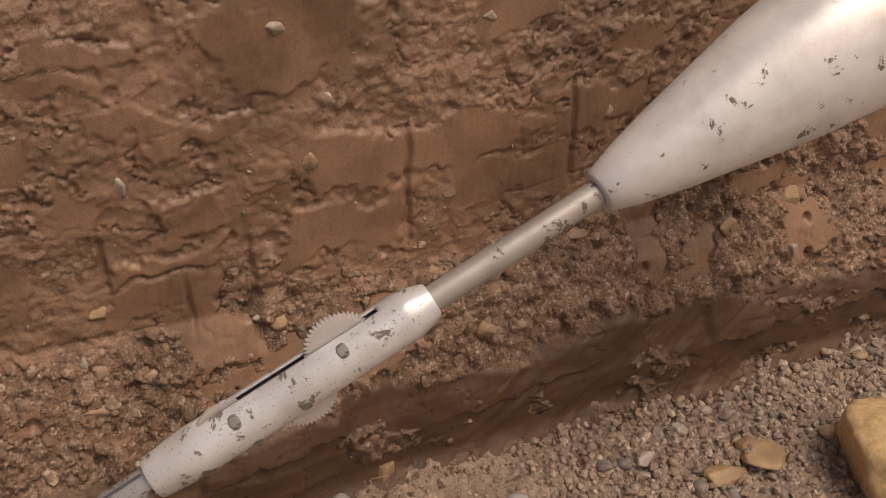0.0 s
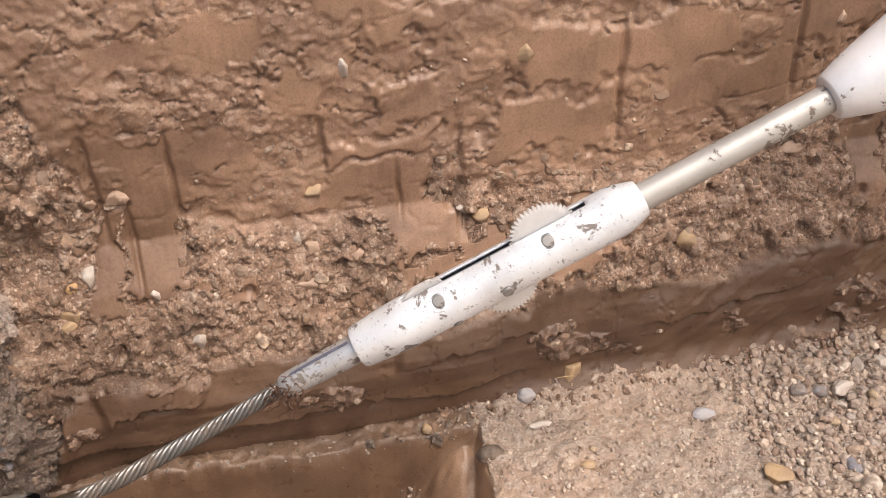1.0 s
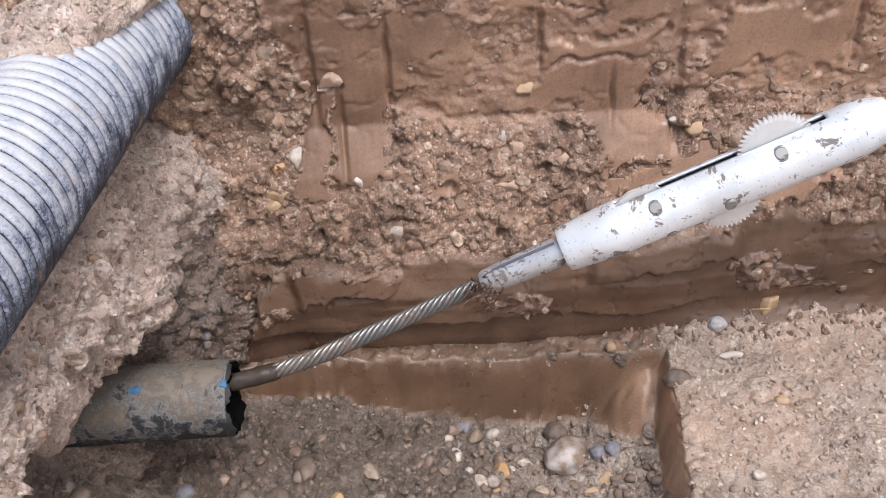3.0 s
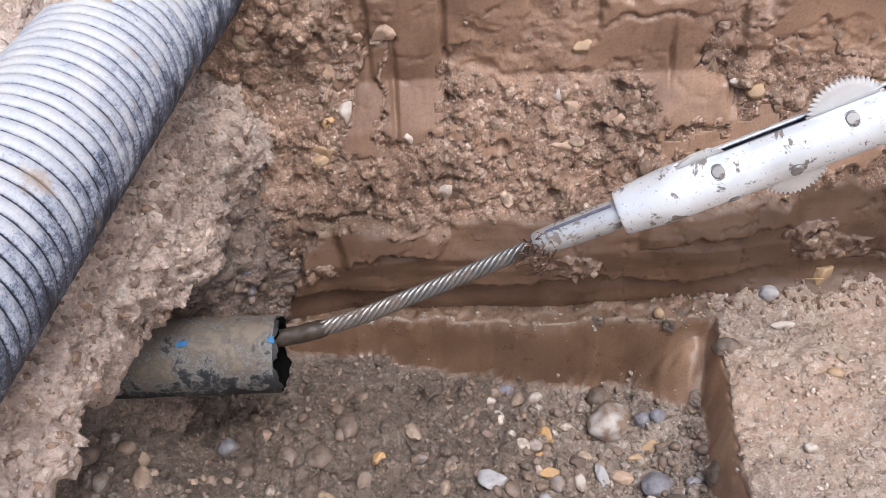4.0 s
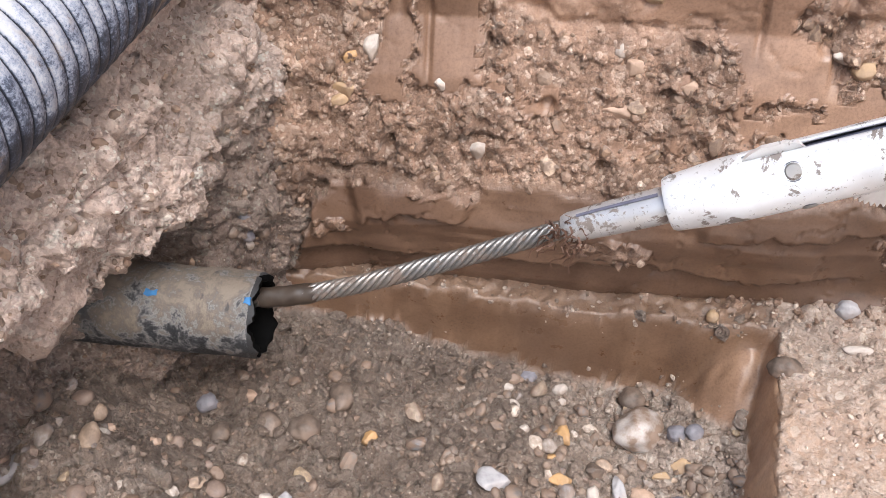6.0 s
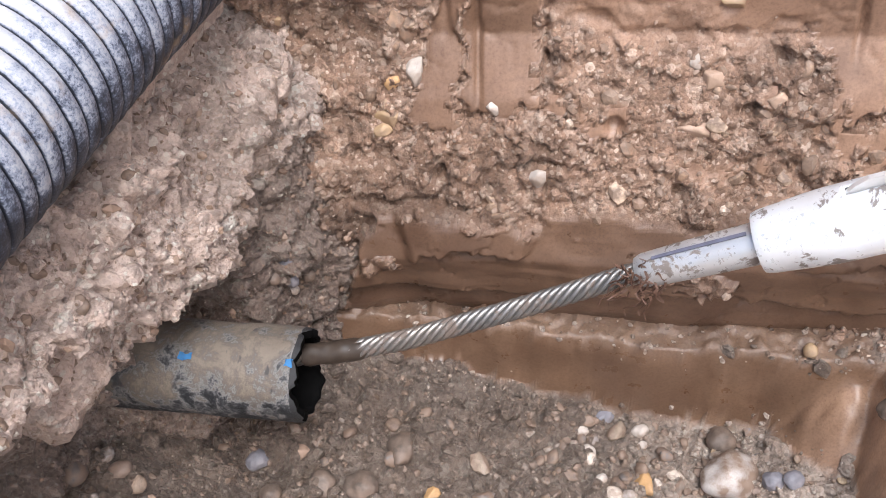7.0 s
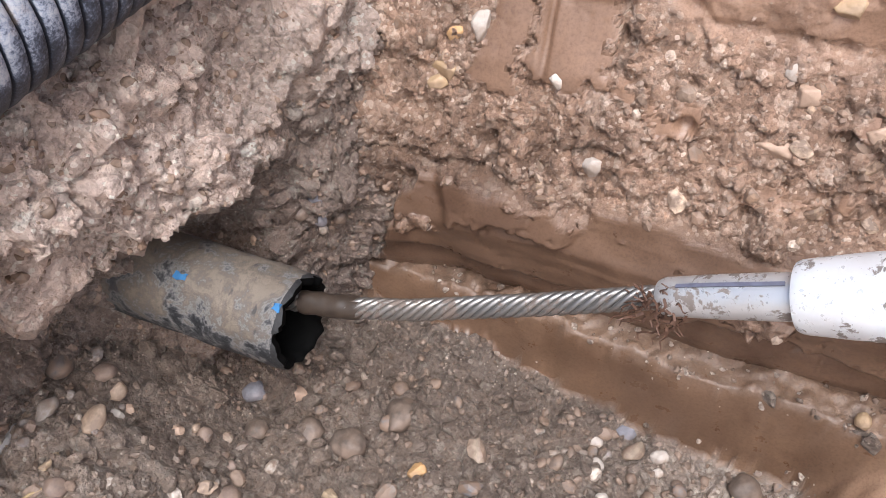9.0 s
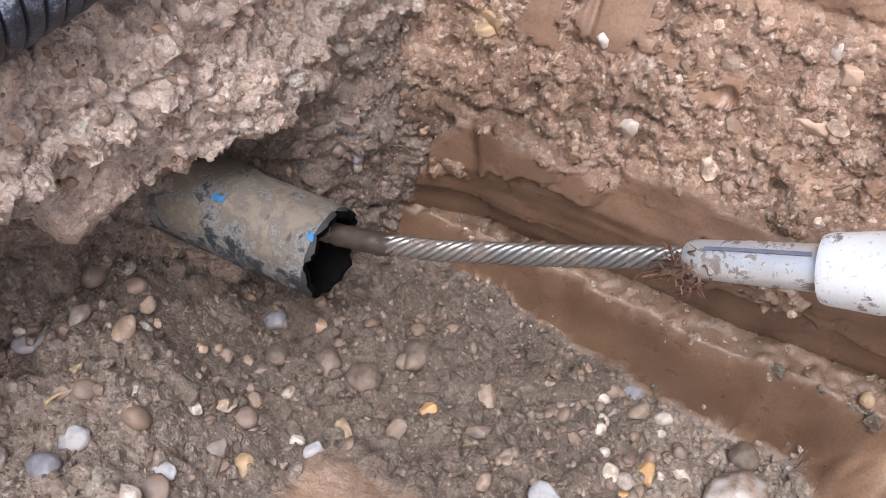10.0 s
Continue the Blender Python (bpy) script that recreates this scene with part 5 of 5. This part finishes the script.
def wire_rope():
    inv = tool.matrix_world.inverted()
    n = 150
    us = np.linspace(-0.012, 1.0, n)
    mids = [rope_centre(float(u)) for u in us]
    for _ in range(10):
        mids = [mids[0]] + [(mids[i - 1] + mids[i] * 2 + mids[i + 1]) / 4 for i in range(1, n - 1)] + [mids[-1]]
    rope = new("wire_rope")
    rope.parent = tool
    length = 0.0
    rings = {k: [] for k in range(7)}
    for i, c in enumerate(mids):
        t = (mids[min(i + 1, n - 1)] - mids[max(i - 1, 0)]).normalized()
        u = t.cross(Vector((0, 0, 1))).normalized()
        v = u.cross(t)
        if i:
            length += (c - mids[i - 1]).length
        for k in range(7):
            a = 2 * math.pi * (k / 7 + length / 0.082)
            rings[k].append((c + 0.0078 * (math.cos(a) * u + math.sin(a) * v), t, u, v))
    for k in range(7):
        bm = bmesh.new()
        last = None
        for c, t, u, v in rings[k]:
            ring = [bm.verts.new(inv @ (c + 0.0044 * (math.cos(0.785 * j) * u + math.sin(0.785 * j) * v))) for j in range(8)]
            if last:
                for j in range(8):
                    f = bm.faces.new((last[j], ring[j], ring[(j + 1) % 8], last[(j + 1) % 8]))
                    f.smooth = True
            last = ring
        part("strand", bm, WIRE, rope, "greasy steel strand of the rope")
    # wet clay packed round the rope where it leaves the pipe
    bm = bmesh.new()
    last = None
    for i in range(int(0.535 * n), int(0.68 * n)):
        c, t, u, v = mids[i], *rings[0][i][1:]
        swell = 0.0132 * min(1.0, 0.72 + (i / n - 0.535) * 9)
        ring = []
        for j in range(18):
            a = math.pi * j / 9
            d = math.cos(a) * u + math.sin(a) * v
            ring.append(bm.verts.new(inv @ (c + d * (swell + 0.0022 * noise.noise((c + d * 0.02) * 90)))))
        if last:
            for j in range(18):
                bm.faces.new((last[j], ring[j], ring[(j + 1) % 18], last[(j + 1) % 18])).smooth = True
        last = ring
    part("mud_coat", bm, MUD, rope, "brown mud coating on the rope")


wire_rope()


def root_tuft():
    """Fibres caught where the rope enters the ferrule."""
    r = random.Random(5)
    for _ in range(34):
        a = TIP + Vector((r.uniform(-0.03, 0.02), r.uniform(-0.024, -0.006), r.uniform(-0.016, 0.022)))
        d = Vector((r.uniform(-0.5, 0.5), r.uniform(-0.5, 0.1), r.uniform(-1.2, 0.6))) * r.uniform(0.015, 0.05)
        bm = bmesh.new()
        last = None
        inv = tool.matrix_world.inverted()
        side = d.cross(Vector((0.3, 1, 0.2))).normalized()
        other = d.cross(side).normalized()
        for i in range(6):
            c = a + d * (i / 5) + side * 0.006 * math.sin(i * 1.1 + r.random())
            w = 0.0018 * (1 - 0.12 * i)
            ring = [bm.verts.new(inv @ (c + w * (math.cos(2.09 * j) * side + math.sin(2.09 * j) * other))) for j in range(3)]
            if last:
                for j in range(3):
                    bm.faces.new((last[j], ring[j], ring[(j + 1) % 3], last[(j + 1) % 3]))
            last = ring
        part("root_fibre", bm, ROOT, tool, "rust-brown root fibre caught at the ferrule")


root_tuft()


# ---------------------------------------------------------------- the old pipe
def old_pipe():
    pipe = new("old_pipe")
    pipe.matrix_world = pose(-0.43, PIPE_Y, PIPE_Z)
    outer = [(-0.42, PIPE_R), (-0.2, PIPE_R), (-0.06, PIPE_R), (-0.004, PIPE_R), (0, PIPE_R - 0.002)]
    inner = [(0, PIPE_R - 0.002), (0, PIPE_R - 0.010), (-0.004, PIPE_R - 0.012), (-0.42, PIPE_R - 0.012), (-0.42, 0.0)]
    for name, prof, mat, words in (("pipe_wall", outer, PIPE, ""), ("bore", inner, BORE_SHADE, "black broken rim and inside of the pipe, its shade painted in")):
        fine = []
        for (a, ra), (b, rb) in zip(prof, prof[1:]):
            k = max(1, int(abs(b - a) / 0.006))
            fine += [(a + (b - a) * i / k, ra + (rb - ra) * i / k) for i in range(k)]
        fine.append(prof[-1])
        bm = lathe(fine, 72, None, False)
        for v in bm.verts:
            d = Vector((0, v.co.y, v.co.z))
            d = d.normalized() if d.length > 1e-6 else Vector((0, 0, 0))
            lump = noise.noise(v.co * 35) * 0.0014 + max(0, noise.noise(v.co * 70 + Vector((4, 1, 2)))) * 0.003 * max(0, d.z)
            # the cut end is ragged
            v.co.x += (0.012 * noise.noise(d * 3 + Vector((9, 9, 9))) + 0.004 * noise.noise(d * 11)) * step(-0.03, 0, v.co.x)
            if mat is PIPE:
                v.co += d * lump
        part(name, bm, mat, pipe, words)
    for x0, x1, a0, a1 in ((-0.138, -0.122, 63, 69), (-0.013, -0.003, 62, 70)):
        bm = bmesh.new()
        rows = []
        for i in range(7):
            x = x0 + (x1 - x0) * i / 6
            row = []
            for j in range(4):
                a = radians(a0 + (a1 - a0) * j / 3 + 4.0 * noise.noise(Vector((x * 150, j * 1.7, x0 * 40))))
                x += 0.0025 * noise.noise(Vector((j * 2.3, i * 0.9, x0 * 70)))
                row.append(bm.verts.new((x, -(PIPE_R + 0.0028) * math.cos(a), (PIPE_R + 0.0028) * math.sin(a))))
            rows.append(row)
        for r0, r1 in zip(rows, rows[1:]):
            for j in range(3):
                bm.faces.new((r0[j], r1[j], r1[j + 1], r0[j + 1]))
        mark = part("stripe", bm, BLUE, pipe, "worn blue stripe mark")
        th = mark.modifiers.new("thickness", "SOLIDIFY")
        th.thickness = 0.002
    tagged(pipe, "broken black pipe stub with mud and blue stripe marks", "pipe")
    return pipe


old_pipe()


# ---------------------------------------------------------------- the corrugated duct
def corrugated_duct():
    pitch, radius = 0.0185, 0.09
    y0, y1 = 0.0, 1.46
    n = 78
    count = int((y1 - y0) / pitch)
    # height over one rib: broad crown, narrow groove
    rib = [(0.0, -0.009), (0.10, -0.009), (0.14, -0.0015), (0.2, 0.0), (0.55, 0.0008), (0.88, 0.0), (0.96, -0.0015)]
    duct = new("corrugated_duct")
    for i in range(count):
        verts, dust_shade = [], []
        for u, h in rib + [(1.0, -0.009)]:
            y = y0 + (i + u) * pitch
            cx = -0.602 - 0.13 * (0.95 - y)
            cz = 0.707 - 0.05 * max(0.0, y - 1.1)
            for k in range(n):
                a = 2 * math.pi * k / n
                r = radius + h + 0.0008 * noise.noise(Vector((y * 30, k * 0.3, 0)))
                verts.append((cx + r * math.cos(a), y - 0.13 * r * math.cos(a), cz + r * math.sin(a)))
                # crowns paler towards the top; grooves blackened as painted shade
                dust_shade.append(0.5 + 0.5 * math.sin(a) if h > -0.003 else -0.9)
        j = np.arange(len(rib) * n)
        a, b = j // n, j % n
        faces = np.stack([a * n + b, a * n + (b + 1) % n, (a + 1) * n + (b + 1) % n, (a + 1) * n + b], 1)
        mesh_object("rib", np.array(verts), faces[:, ::-1], DUCT, duct, layers={"dust_shade": dust_shade})
    return tagged(duct, "dusty black corrugated plastic duct lying on the bank", "duct")


corrugated_duct()

# crumbly soil lying on the far end of the duct
def soil_on_duct():
    ys, angles = np.arange(0.93, 1.40, 0.0035), np.arange(26, 200, 2.0)
    a, y = np.meshgrid(np.radians(angles), ys)
    edge = np.interp(np.degrees(a), [26, 40, 50, 60, 90, 130, 200], [1.6, 1.27, 1.14, 1.08, 1.05, 1.04, 1.0]) + 0.035 * fbm(a * 0.09, y, 0.05, 5, 251, 0.6)
    cover = step(0.0, 0.045, y - edge) - 0.9 * step(0.006, -0.006, y - edge)
    r = 0.09 + 0.007 * cover + np.clip(cover, 0, 1) * (0.9 * rubble(a * 0.09, y, 252)[0] + 0.008 * fbm(a * 0.09, y, 0.06, 4, 253))
    cx, cz = -0.602 - 0.13 * (0.95 - y), 0.707 - 0.05 * np.maximum(0.0, y - 1.1)
    p = np.stack([cx + r * np.cos(a), y - 0.13 * r * np.cos(a), cz + r * np.sin(a)], 2)
    ob = mesh_object("soil_heap", p.reshape(-1, 3), grid_faces(len(ys), len(angles)), BANK_SOIL,
                     layers={"stony": np.full(a.shape, 0.9), "damp_shade": 0 * a, "tone": rubble(a * 0.09, y, 252)[1]})
    tagged(ob, "pale sandy crumbs lying on the end of the duct", "soil heap", kind="structure")
    keep = (cover > 0.5).ravel()
    spots = p.reshape(-1, 3)[keep]
    spots = spots[rng.integers(0, len(spots), 2600)] + rng.normal(0, 0.0015, (2600, 3))
    scatter("heap_crumbs", spots, sizes(rng, 2600, 0.0015, 0.008, 2.4), CRUMBS, rng, BANK_SOIL, "pale sandy crumbs of earth on the duct", "soil crumbs", False, np.zeros(2600))


soil_on_duct()

# a dry twig below the bank
bm = bmesh.new()
last = None
for i in range(7):
    c = Vector((0.008 * i - 0.024, 0.0015 * math.sin(i * 1.3), 0.0015 * math.sin(i * 0.9)))
    ring = [bm.verts.new(c + Vector((0, 0.0022 * math.cos(1.257 * j), 0.0022 * math.sin(1.257 * j))) * (1 - 0.07 * i)) for j in range(5)]
    if last:
        for j in range(5):
            bm.faces.new((last[j], ring[j], ring[(j + 1) % 5], last[(j + 1) % 5]))
    else:
        bm.faces.new(ring)
    last = ring
bm.faces.new(last[::-1])
bm.verts.index_update()
twig = mesh_object("twig", [tuple(v.co) for v in bm.verts], [[v.index for v in f.verts] for f in bm.faces], STRAW)
bm.free()
twig.matrix_world = pose(-0.598, 0.735, floor_z(-0.598, 0.735) + 0.004, 0, 0, 68)
tagged(twig, "short dry straw-coloured twig on the gravel", "twig")

# a dry stalk on the ledge
bm = bmesh.new()
bmesh.ops.create_cone(bm, cap_ends=True, segments=6, radius1=0.0012, radius2=0.0008, depth=0.05)
stalk = mesh_object("straw", [tuple(v.co) for v in bm.verts], [[v.index for v in f.verts] for f in bm.faces], STRAW)
bm.free()
stalk.matrix_world = pose(0.42, 1.226, floor_z(0.42, 1.226) + 0.010, 0, 68, -30)
tagged(stalk, "thin dry straw stalk on the ledge", "straw")

scatter_pieces()
